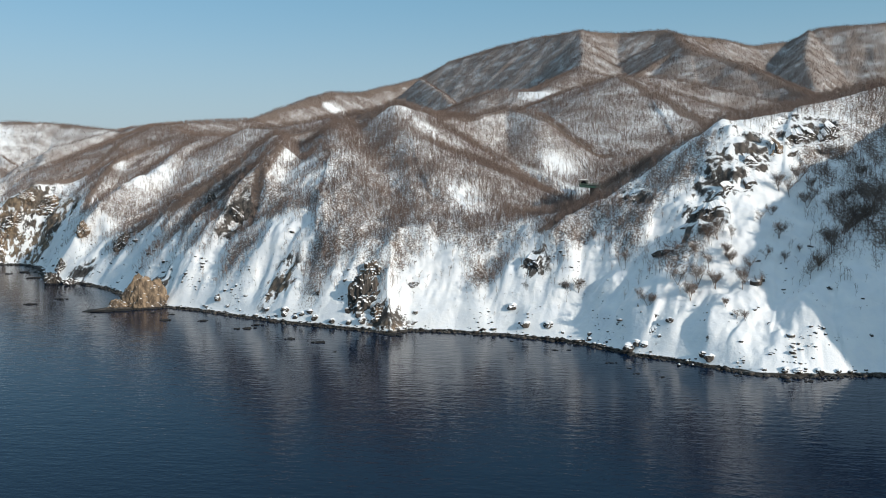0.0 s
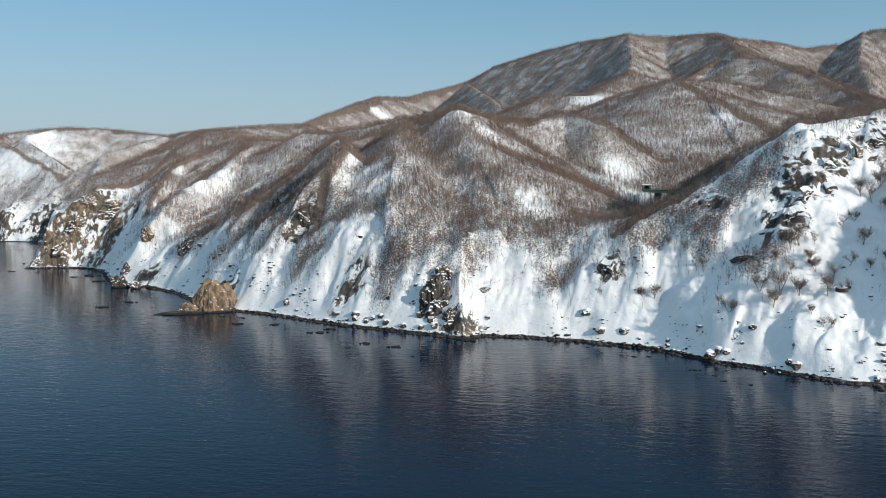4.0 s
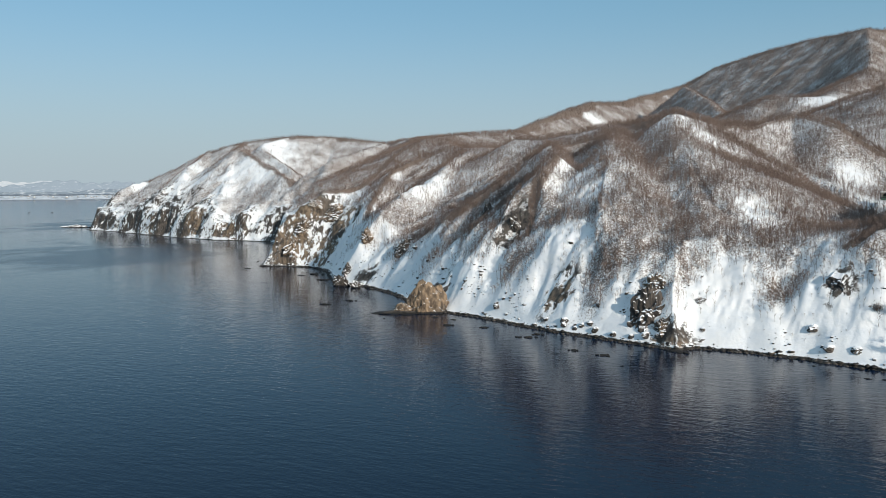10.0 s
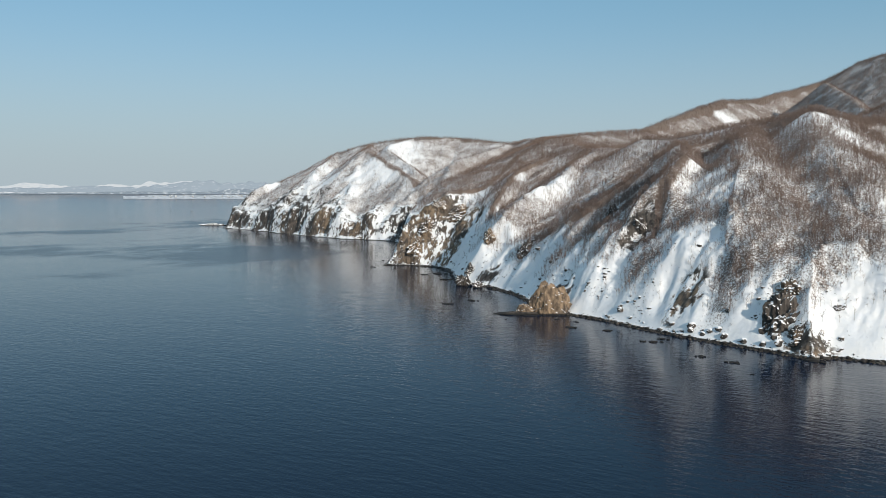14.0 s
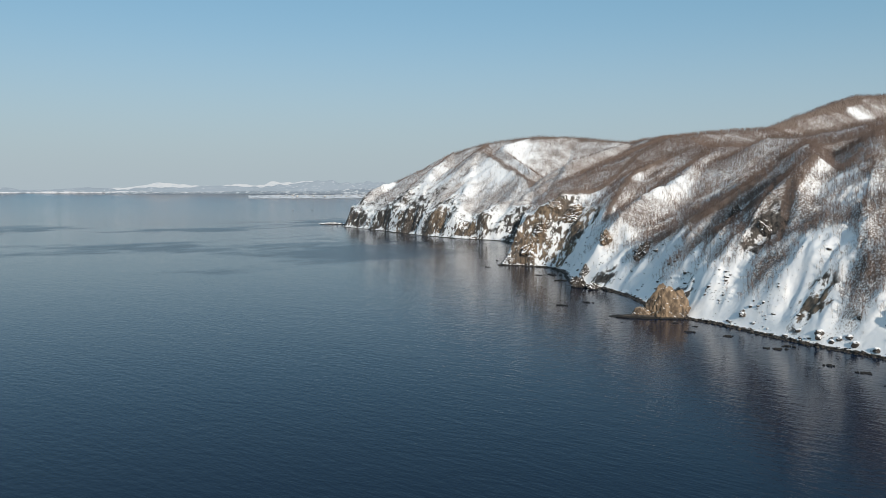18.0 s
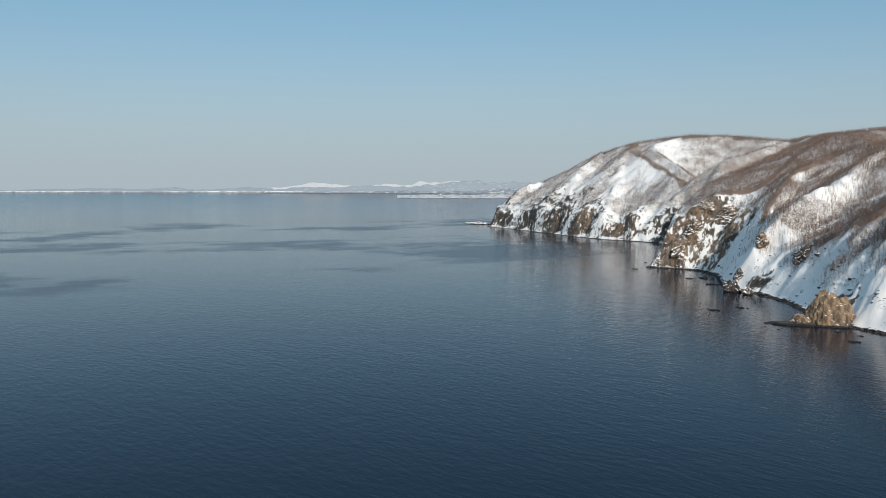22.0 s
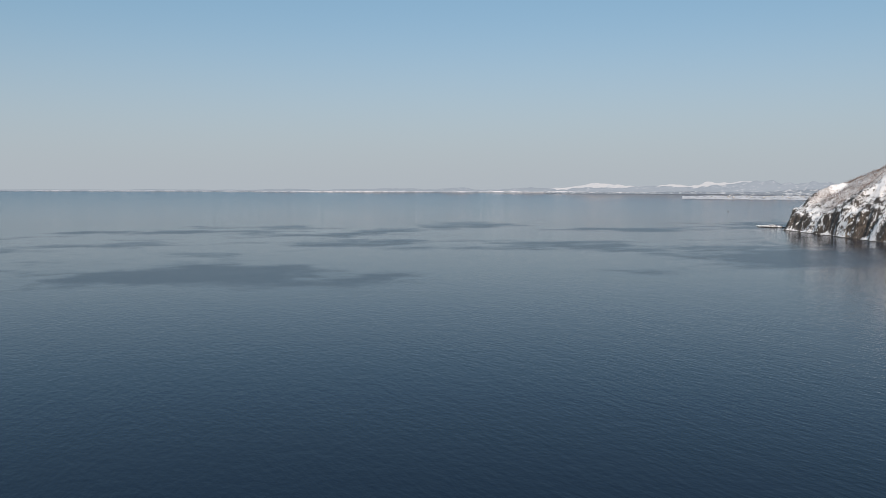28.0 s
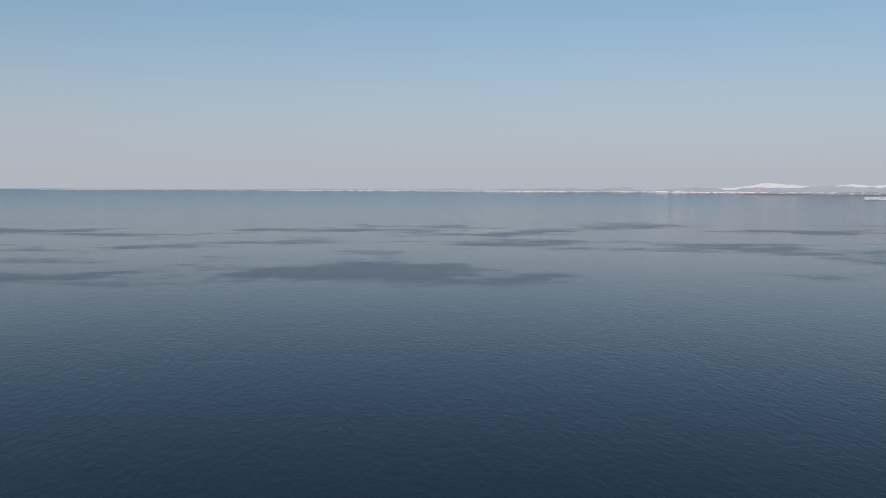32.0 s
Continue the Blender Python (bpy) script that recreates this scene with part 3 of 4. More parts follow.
MAT_CONCRETE = plain_material("weathered_concrete", (0.17, 0.165, 0.155))
MAT_GREEN = plain_material("green_bridge_paint", (0.14, 0.27, 0.17))
# near-black colour for the shade within the tunnel mouth
MAT_DARK = plain_material("tunnel_shade", (0.02, 0.02, 0.022))
MAT_ASPHALT = plain_material("asphalt", (0.05, 0.05, 0.052))
MAT_HULL = plain_material("boat_hull", (0.10, 0.12, 0.16))
MAT_WHITE = plain_material("white_paint", (0.75, 0.75, 0.74))
MAT_WALL = plain_material("house_wall", (0.36, 0.33, 0.30))

# ---- building helpers ----
def sheet(name, verts, faces, material, smooth=True, **fields):
    """One mesh from arrays, with named point fields for its material."""
    me = bpy.data.meshes.new(name)
    verts, faces = np.asarray(verts, np.float32), np.asarray(faces, np.int32)
    me.vertices.add(len(verts))
    me.vertices.foreach_set("co", verts.ravel())
    side = faces.shape[1]
    me.loops.add(faces.size)
    me.loops.foreach_set("vertex_index", faces.ravel())
    me.polygons.add(len(faces))
    me.polygons.foreach_set("loop_start", np.arange(len(faces), dtype=np.int32) * side)
    if smooth:
        me.polygons.foreach_set("use_smooth", np.ones(len(faces), bool))
    me.update(calc_edges=True)
    me.validate()
    for key, values in fields.items():
        me.attributes.new(key, "FLOAT", "POINT").data.foreach_set("value", np.asarray(values, np.float32))
    me.materials.append(material)
    return new(name, me)


def grid_faces(rows, cols):
    a = (np.arange(rows - 1)[:, None] * cols + np.arange(cols - 1)[None, :]).ravel()
    return np.stack([a, a + 1, a + cols + 1, a + cols], 1)


# ---- sea ----
HUB = (-20.0, 0.0)


def sea_level(r):
    """Flat, then lifted towards the rim, so that the sheet ends at the horizon."""
    return 84.0 * (np.maximum(r - 2600.0, 0) / 2360.0) ** 2


sea_r = np.concatenate([[0.001], np.geomspace(20, 2600, 40), np.linspace(2660, 4960, 60)])
sea_a = np.linspace(0, 2 * np.pi, 361)
rr, aa = np.meshgrid(sea_r, sea_a, indexing="ij")
sea_v = np.stack([HUB[0] + rr * np.cos(aa), HUB[1] + rr * np.sin(aa), sea_level(rr)], -1).reshape(-1, 3)
sea = sheet("water", sea_v, grid_faces(len(sea_r), len(sea_a)), MAT_SEA)
tagged(sea, "deep blue rippled winter sea with calm patches", "sea", kind="structure")

# ---- hills ----
col = np.concatenate([np.linspace(-66, -22, 60), np.arange(-21.5, 51.5, 0.1), np.linspace(51.6, 62, 24)])
row = np.geomspace(415, 3300, 800)
rr, aa = np.meshgrid(row, np.radians(col), indexing="ij")
gx, gy = HUB[0] - rr * np.sin(aa), HUB[1] + rr * np.cos(aa)
gz, crag, shore_d, shore_run, inside = land(gx, gy)
faces = grid_faces(*gx.shape)


def wood_cover(x, y, z, d):
    """How thick the bare forest stands, from 0 to 1."""
    east = step(-60, 0, x) * (1 - step(600, 680, y))
    cape = step(-850, -1050, x) * (1 - step(1750, 1950, y))
    w = step(18, 62, d + 24 * rough(x, y, 60, 21) + 12 * rough(x, y, 18, 22))
    w = w * (1 - east) * (1 - 0.2 * cape)
    w = w * (1 - 0.78 * blob(x + 12 * rough(x, y, 30, 25), y, CLEARINGS))
    w = np.maximum(w, (1.1 - 0.25 * cape) * blob(x + 10 * rough(x, y, 25, 48), y + 10 * rough(x, y, 25, 49), GROVES))
    for crest, wide in CRESTS:
        near = along(x, y, crest)[0] + 0.4 * wide * rough(x, y, 50, 37)
        w = np.maximum(w, (1.5 - 0.4 * cape) * (1 - step(0.3 * wide, wide, near)) * step(15, 60, d))
    return np.clip(w, 0, 1.5)


wood = wood_cover(gx, gy, gz, shore_d)
far_wood = wood * (1 + 0.22 * step(900, 1500, rr))
warm = blob(gx, gy, OCHRE)
keep = (gz.ravel()[faces] > -4).any(1)
hills = sheet("ground", np.stack([gx, gy, gz], -1).reshape(-1, 3), faces[keep][:, ::-1], MAT_HILL, rock=crag.ravel(), wood=far_wood.ravel(), warm=warm.ravel())
tagged(hills, "snow-covered steep coastal hills with dark rock faces and bare woodland", "hillside", kind="structure")


# ---- forest ----
def tree_shape(rng, limbs, twigs, fat=1.0, spread=0.26):
    """Triangles of one bare tree of unit height: a tapered trunk, steep limbs, thin twigs."""
    tri = []

    def blade(p, q, wide):
        p, q = np.array(p), np.array(q)
        across = np.cross(q - p, rng.normal(size=3))
        across *= fat * wide / np.linalg.norm(across)
        tri.append([p - across, p + across, q])

    top = np.array([*rng.normal(0, 0.06, 2), 0.95])
    for turn in (0.0, 1.57):
        c, d = 0.011 * fat * math.cos(turn), 0.011 * fat * math.sin(turn)
        tri.append([(-c, -d, -0.08), (c, d, -0.08), top])
    for k in range(limbs):
        a, s = rng.uniform(0, 6.28), rng.uniform(0.22, 0.72)
        base = top * s / 0.95
        out = rng.uniform(0.6, 1.2) * spread
        tip = base + np.array([math.cos(a) * out, math.sin(a) * out, rng.uniform(0.2, 0.38)])
        blade(base, tip, 0.010)
        for _ in range(twigs):
            start = base + (tip - base) * rng.uniform(0.3, 0.9)
            blade(start, start + rng.normal(0, 0.4 * spread, 3) + (0, 0, 0.12), 0.010)
    return np.array(tri)


def plant(name, x, y, z, tall, shapes, material, rng):
    """Many trees as one mesh."""
    which = rng.integers(0, len(shapes), len(x))
    parts = []
    for k, shape in enumerate(shapes):
        m = which == k
        if not m.any():
            continue
        ang = rng.uniform(0, 6.28, m.sum())
        c, s, h = np.cos(ang)[:, None, None], np.sin(ang)[:, None, None], tall[m][:, None, None]
        wide = rng.uniform(0.85, 1.25, m.sum())[:, None, None]
        px, py, pz = shape[None, :, :, 0], shape[None, :, :, 1], shape[None, :, :, 2]
        parts.append(np.stack([(px * c - py * s) * h * wide + x[m][:, None, None], (px * s + py * c) * h * wide + y[m][:, None, None], pz * h + z[m][:, None, None]], -1).reshape(-1, 3, 3))
    tri = np.concatenate(parts)
    return sheet(name, tri.reshape(-1, 3), np.arange(len(tri) * 3).reshape(-1, 3), material, smooth=False)


rng = np.random.default_rng(5)


def scatter(r0, r1, a0, a1, area):
    """Even random places between two distances and bearings, one to each area."""
    count = int((r1 ** 2 - r0 ** 2) / 2 * radians(a1 - a0) / area)
    r, a = np.sqrt(rng.uniform(r0 ** 2, r1 ** 2, count)), np.radians(rng.uniform(a0, a1, count))
    return HUB[0] - r * np.sin(a), HUB[1] + r * np.cos(a)


def forest(name, r0, r1, area, limbs, twigs, tall, fat, label):
    x, y = scatter(r0, r1, -21, 51, area)
    z, crag_, d, _, ok = land(x, y)
    w = wood_cover(x, y, z, d)
    grove = 0.65 + 0.5 * rough(x, y, 40, 31) + 0.4 * step(1.0, 1.4, w)
    m = ok & (d > 14) & (rng.uniform(0, 1, len(x)) < w * grove) & (crag_ < 0.55)
    x, y, z = x[m], y[m], z[m]
    shapes = [tree_shape(rng, limbs, twigs, fat) for _ in range(12)]
    ob = plant(name, x, y, z - 0.3, tall * rng.uniform(0.65, 1.25, len(x)), shapes, MAT_TREE, rng)
    return tagged(ob, label, "forest", kind="stuff")


forest("forest", 430, 950, 2.9, 7, 1, 7.4, 1.0, "bare grey-brown winter trees on snowy slopes")
forest("forest", 950, 1600, 4.8, 5, 0, 6.8, 1.5, "bare brown winter woodland on the middle hills")
forest("forest", 1600, 2500, 7.5, 3, 0, 5.6, 2.4, "distant bare winter woodland on high ridges")


def scrub(area):
    """Low shrubs and dead stalks that stand out of the snow on the shore slopes."""
    x, y = scatter(430, 900, -21, 45, area)
    z, crag_, d, _, ok = land(x, y)
    clump = step(0.05, 0.45, rough(x, y, 26, 33) + 0.5 * rough(x, y, 9, 34))
    m = ok & (d > 9) & (d < 170) & (rng.uniform(0, 1, len(x)) < (0.02 + 0.5 * clump) * (1 - 0.85 * step(-30, 20, x)))
    shapes = [tree_shape(rng, 7, 2, 1.3, 0.5) for _ in range(8)]
    ob = plant("scrub", x[m], y[m], z[m] - 0.2, rng.uniform(0.8, 2.6, m.sum()), shapes, MAT_BUSH, rng)
    return tagged(ob, "low bare shrubs on snowy shore slopes", "shrubs", kind="stuff")


scrub(14.0)

# ---- things ----
def part(name, bm, material, parent, label=""):
    """A bmesh as one mesh object under a thing."""
    me = bpy.data.meshes.new(name)
    bm.to_mesh(me)
    bm.free()
    me.materials.append(material)
    ob = new(name, me)
    if parent is not None:
        ob.parent = parent
    return tagged(ob, label) if label else ob


def ground_at(x, y):
    return float(land(np.array([float(x)]), np.array([float(y)]))[0][0])


def chunk(size, seed, detail=4, blocky=0.5, foot=-0.35, taper=0.0):
    """A broken rock: a ball cut by many flat joints and roughened."""
    r = random.Random(seed)
    bm = bmesh.new()
    bmesh.ops.create_icosphere(bm, subdivisions=detail, radius=1.0)
    planes = []
    for _ in range(16):
        n = Vector((r.gauss(0, 1), r.gauss(0, 1), r.gauss(0, 0.7))).normalized()
        planes.append((n, r.uniform(0.55, 0.95)))
    off = Vector((r.uniform(0, 50), r.uniform(0, 50), r.uniform(0, 50)))
    for v in bm.verts:
        p = v.co.normalized()
        reach = 1.0
        for n, h in planes:
            d = p.dot(n)
            if d > 0.05:
                reach = min(reach, h / d)
        ledge = noise.multi_fractal(p * 2.2 + off, 0.7, 2.2, 5) - 1.0
        crease = abs(noise.noise(p * 3.5 + off))
        reach *= 1.0 + blocky * (0.20 * ledge - 0.42 * crease + 0.10) + 0.05 * noise.noise(p * 11 + off)
        joint = noise.cell(Vector((p.x * 3.0 + p.z, p.y * 3.0, p.z * 4.4 - 0.8 * p.x)) + off) + 0.6 * noise.cell(Vector((p.x * 7 + p.z * 2, p.y * 7, p.z * 9 - 2 * p.x)) + off)
        reach *= 1.0 + blocky * 0.045 * (joint - 0.75)
        q = p * reach
        thin = 1.0 - taper * max(q.z, -0.2)
        v.co = Vector((q.x * size[0] * thin, q.y * size[1] * thin, max(q.z, foot) * size[2]))
    return bm


def outcrop(place, size, turn, seed, warm, label):
    """A bare rock face standing out of the snow slope."""
    bm = chunk(size, seed, 5 if max(size) > 9 else 4, 1.0, -0.8, 0.25)
    ob = part("rock_outcrop", bm, MAT_OCHRE_ROCK if warm else MAT_DARK_ROCK, None)
    ob.matrix_world = pose(*place, 0, 0, turn)
    return tagged(ob, label, "rock outcrop", "rock outcrops on the slopes")


outcrop((-143, 571, 11), (19.0, 14.0, 23.0), 12, 100, 0, "dark broken rock face with snow on its ledges")
outcrop((-142, 584, 36), (8.6, 8.4, 8.8), 11, 101, 1, "brown and ochre rock face with snow on its ledges")
outcrop((-131, 558, 8), (7.4, 7.2, 9.4), 11, 102, 1, "brown and ochre rock face with snow on its ledges")
outcrop((-234, 647, 48), (6.4, 6.3, 12.6), 18, 103, 1, "brown and ochre rock face with snow on its ledges")
outcrop((-435, 776, 35), (11.3, 11.1, 14.2), 28, 104, 0, "dark broken rock face with snow on its ledges")
outcrop((-326, 739, 78), (7.5, 6.0, 9.5), 21, 105, 0, "dark broken rock face with snow on its ledges")
outcrop((-279, 682, 69), (8.5, 6.0, 9.0), 19, 106, 0, "dark broken rock face with snow on its ledges")
outcrop((-511, 793, 10), (8.7, 8.5, 10.3), 31, 107, 0, "dark broken rock face with snow on its ledges")
outcrop((-633, 967, 66), (21.3, 13.1, 13.7), 32, 108, 1, "brown and ochre rock face with snow on its ledges")
outcrop((-670, 951, 48), (14.8, 13.2, 13.8), 34, 109, 1, "brown and ochre rock face with snow on its ledges")
outcrop((-683, 944, 23), (18.8, 15.8, 16.5), 35, 110, 1, "brown and ochre rock face with snow on its ledges")
outcrop((-661, 964, 79), (13.5, 8.0, 8.3), 33, 111, 1, "brown and ochre rock face with snow on its ledges")
outcrop((-702, 928, 7), (16.1, 5.8, 6.1), 36, 112, 0, "dark broken rock face with snow on its ledges")
outcrop((-497, 811, 48), (7.4, 7.3, 10.4), 30, 113, 1, "brown and ochre rock face with snow on its ledges")
outcrop((-112, 576, 27), (5.9, 2.3, 2.4), 11, 138, 0, "dark broken rock face with snow on its ledges")
outcrop((-91, 601, 26), (4.8, 3.0, 3.1), 9, 139, 0, "dark broken rock face with snow on its ledges")
outcrop((-270, 618, 9), (3.4, 3.3, 3.9), 24, 140, 0, "dark broken rock face with snow on its ledges")
outcrop((133, 536, 57), (2.8, 2.0, 2.1), -14, 141, 0, "dark broken rock face with snow on its ledges")
outcrop((42, 506, 20), (3.0, 2.2, 2.3), -5, 142, 0, "dark broken rock face with snow on its ledges")
outcrop((-180, 580, 20), (2.6, 2.6, 2.7), 17, 143, 0, "dark broken rock face with snow on its ledges")
outcrop((-195, 576, 5), (2.6, 1.7, 1.8), 19, 144, 0, "dark broken rock face with snow on its ledges")
outcrop((-423, 872, 79), (6.9, 5.4, 5.7), 26, 145, 0, "dark broken rock face with snow on its ledges")
outcrop((15, 587, 52), (3.4, 2.1, 2.2), -1, 146, 0, "dark broken rock face with snow on its ledges")


def cliff(foot, tall, warm, seed):
    """A broken rock step along a line on the slope: a jagged face, and a snowy roof that runs back into the hill."""
    line = np.array(foot, float)
    r = random.Random(seed)
    run = np.concatenate([[0], np.cumsum(np.hypot(*np.diff(line[:, :2], axis=0).T))])
    pitch = 0.55 if tall < 6 else 0.8
    us = np.arange(-1.0, run[-1] + 1.0, pitch)
    up = max(6, int(tall / pitch))
    rows = [(-1.5, 0.0)] + [(k / up, 0.0) for k in range(up + 1)] + [(1.0, b * tall) for b in (0.08, 0.2, 0.4, 0.7)]
    off = Vector((r.uniform(0, 90), r.uniform(0, 90), 0))
    bm = bmesh.new()
    grid = []
    for u in us:
        x, y, z = (np.interp(u, run, line[:, k]) for k in range(3))
        a = np.array([np.interp(u + 2, run, line[:, k]) - np.interp(u - 2, run, line[:, k]) for k in (0, 1)])
        a = a / (np.hypot(*a) + 1e-6)
        face = (a[1], -a[0])
        end = min(1.0, 0.25 + 2.2 * min(u + 1.0, run[-1] + 1.0 - u) / run[-1])
        crest = tall * end * (0.8 + 0.28 * noise.noise(Vector((u * 0.22, 0, 0)) + off) + 0.07 * noise.cell(Vector((u * 0.45, 0, 3)) + off))
        col = []
        for level, back in rows:
            high = level * crest if level > 0 else level
            p = Vector((u * 0.4, high * 0.5 + u * 0.12, 0)) + off
            bulge = 0.09 * tall * (noise.cell(p * 0.7) - 0.5) + 0.06 * tall * (noise.cell(p * 1.7) - 0.5) + 0.12 * tall * noise.noise(p * 0.5) + 0.07 * tall * noise.noise(p * 2.6)
            bulge *= math.exp(-3.0 * back / tall)
            push = (bulge + 0.10 * tall - 0.22 * max(high, 0)) * end - back
            col.append(bm.verts.new((x + face[0] * push, y + face[1] * push, z + high - 0.4 + (0.75 + 0.08 * noise.noise(p * 0.8)) * back + 0.05 * tall * noise.noise(p * 2.3))))
        grid.append(col)
    for p, q in zip(grid, grid[1:]):
        for k in range(len(rows) - 1):
            bm.faces.new((p[k], q[k], q[k + 1], p[k + 1]))
    bmesh.ops.recalc_face_normals(bm, faces=bm.faces)
    ob = part("rock_cliff", bm, MAT_OCHRE_ROCK if warm else MAT_DARK_ROCK, None)
    return tagged(ob, "brown broken cliff with snow on its ledges" if warm else "dark broken cliff step with snow on its ledges", "cliff", "cliff steps on the slope")


cliff([(123, 602, 110), (128, 601, 110), (133, 610, 115)], 11, 1, 200)
cliff([(100, 604, 105), (105, 591, 105), (114, 595, 107)], 7, 0, 201)
cliff([(82, 568, 85), (89, 565, 86), (96, 574, 92)], 6, 0, 202)
cliff([(68, 560, 74), (78, 554, 74), (89, 557, 79)], 7, 0, 203)
cliff([(131, 602, 110), (140, 610, 113), (149, 616, 116)], 3.5, 0, 204)
cliff([(137, 621, 123), (145, 621, 122), (159, 628, 124)], 8.5, 0, 205)
cliff([(160, 624, 121), (167, 626, 123), (175, 634, 128)], 8, 0, 206)
cliff([(24, 584, 55), (35, 567, 58), (42, 566, 59), (56, 565, 63), (64, 554, 68)], 4.2, 0, 207)
cliff([(19, 604, 78), (30, 605, 82), (42, 603, 88)], 5, 0, 208)
cliff([(56, 581, 81), (64, 576, 82)], 6, 0, 209)
cliff([(67, 594, 93), (76, 605, 94), (84, 612, 98)], 3, 0, 210)
cliff([(43, 550, 51), (55, 537, 55)], 2.6, 0, 211)
cliff([(-37, 572, 43), (-27, 566, 40)], 6, 0, 212)
cliff([(103, 575, 91), (111, 577, 93)], 6, 0, 213)
cliff([(31, 499, 6), (39, 496, 9), (49, 500, 17), (55, 499, 22)], 3.4, 0, 214)
# ---- rocks in the sea ----
sea_rock = new("sea_rock")
tagged(sea_rock, "large ochre-brown rock headland with snow on top", "sea rock")
sea_rock.matrix_world = pose(-338, 622, 0, 0, 0, 28)
for name, size, at, turn, seed, mat, label in (("rock_body", (25, 16, 26), (3, 3, -1), 0, 11, MAT_SEA_ROCK, "weathered ochre rock"),
                                               ("rock_shoulder", (16, 13, 22), (15, 6, -1), 20, 12, MAT_SEA_ROCK, "brown rock beside a shaded hollow"),
                                               ("rock_foot", (13, 7, 8), (-15, -1, 0), 10, 13, MAT_SEA_ROCK, "lower ochre rock"),
                                               ("rock_ledge", (30, 12, 2.6), (-14, -3, 0), 5, 14, MAT_WET_ROCK, "dark wave-cut ledge")):
    ob = part(name, chunk(size, seed, 5, 0.5, -0.2, 0.4), mat, sea_rock, label)
    ob.matrix_local = pose(*at, 0, 0, turn)


def sea_stack(place, size, seed, turn, label):
    ob = part("stack_rock", chunk(size, seed, 4, 1.0, -0.25), MAT_DARK_ROCK, None)
    ob.matrix_world = pose(*place, 0, 0, turn)
    return tagged(ob, label, "rock stack")


def reef(place, size, turn, seed):
    """A cluster of low rocks that the water washes over."""
    r = random.Random(seed)
    base = new("reef_rock")
    base.matrix_world = pose(*place, 0, 0, turn)
    for k in range(6):
        big = 1.0 if k == 0 else r.uniform(0.25, 0.6)
        piece = chunk([v * big * (0.62 if k == 0 else 0.55) for v in size[:2]] + [size[2] * (0.35 + 0.3 * big)], seed * 9 + k, 2, 1.0, -0.4)
        rock = part("rock", piece, MAT_WET_ROCK, base)
        rock.matrix_local = pose(r.uniform(-0.85, 0.85) * size[0] * (k > 0), r.uniform(-0.7, 0.7) * size[1] * (k > 0), 0, 0, 0, r.uniform(-40, 40))
    return tagged(base, "low black rock awash near the shore", "reef rock", "rocks awash off the shore")


reef((-178, 513, 0), (5.9, 3.5, 1.7), -10, 201)
reef((-156, 505, 0), (5.7, 3.4, 1.6), 12, 202)
reef((-435, 632, 0), (7.3, 4.4, 2.0), 9, 203)
reef((-428, 662, 0), (6.0, 3.6, 1.7), -17, 204)
reef((-119, 536, 0), (9.5, 5.7, 2.2), -2, 205)
reef((-290, 570, 0), (5.3, 3.2, 1.5), 13, 206)
reef((-262, 571, 0), (4.8, 2.9, 1.3), 5, 207)
reef((-225, 544, 0), (4.1, 2.5, 1.2), 15, 208)
reef((-218, 560, 0), (5.8, 3.5, 1.6), 12, 209)
reef((-297, 597, 0), (3.4, 2.0, 1.0), -21, 210)
reef((-41, 523, 0), (2.4, 1.4, 0.8), 13, 211)
reef((-14, 499, 0), (2.3, 1.4, 0.8), -25, 212)
reef((-6, 500, 0), (2.3, 1.4, 0.8), 5, 213)
reef((17, 468, 0), (3.4, 2.0, 0.9), -9, 214)
reef((29, 444, 0), (2.6, 1.6, 0.8), 10, 215)
reef((41, 438, 0), (2.3, 1.4, 0.8), -11, 216)
reef((26, 456, 0), (2.1, 1.2, 0.8), -13, 217)
reef((111, 438, 0), (3.9, 2.3, 1.1), 20, 218)
reef((121, 442, 0), (3.6, 2.2, 1.0), 5, 219)
reef((100, 437, 0), (3.8, 2.3, 1.1), 9, 220)
reef((78, 446, 0), (2.4, 1.4, 0.8), 10, 221)
reef((144, 454, 0), (1.6, 1.0, 0.8), 5, 222)
reef((-349, 580, 0), (1.7, 1.0, 0.8), 0, 223)
reef((-139, 478, 0), (1.3, 1.0, 0.8), 15, 224)
reef((-436, 632, 0), (5.8, 3.5, 1.6), -16, 225)
reef((-429, 663, 0), (5.5, 3.3, 1.5), -11, 226)
reef((-713, 881, 0), (5.0, 3.0, 1.4), 15, 227)
reef((-593, 852, 0), (13.2, 7.9, 2.2), -16, 228)
reef((-549, 803, 0), (9.3, 5.6, 2.2), 8, 229)
reef((-601, 835, 0), (5.9, 3.5, 1.6), -1, 230)
reef((-317, 602, 0), (3.5, 2.1, 1.0), 22, 231)
reef((-290, 572, 0), (4.9, 2.9, 1.4), -25, 232)
reef((-219, 546, 0), (6.4, 3.8, 1.8), 17, 233)
reef((-263, 574, 0), (4.0, 2.4, 1.1), 24, 234)
reef((-762, 969, 0), (5.5, 3.3, 1.5), -21, 235)
reef((-708, 880, 0), (4.3, 2.6, 1.2), -15, 236)
reef((-1737, 1629, 0), (9.1, 5.5, 2.2), 23, 237)
sea_stack((-498, 759, 0), (9, 7, 14), 31, 30, "small snow-plastered rock stack at the foot of the slope")
sea_stack((-477, 753, 0), (7, 6, 7), 32, 10, "small snow-plastered rock stack at the foot of the slope")
sea_stack((-1843, 1646, 0), (42, 15, 7), 33, 48, "low snowy rock islet off the cape")
sea_stack((-1897, 1656, 0), (26, 11, 4), 34, 48, "low snowy rock islet off the cape")
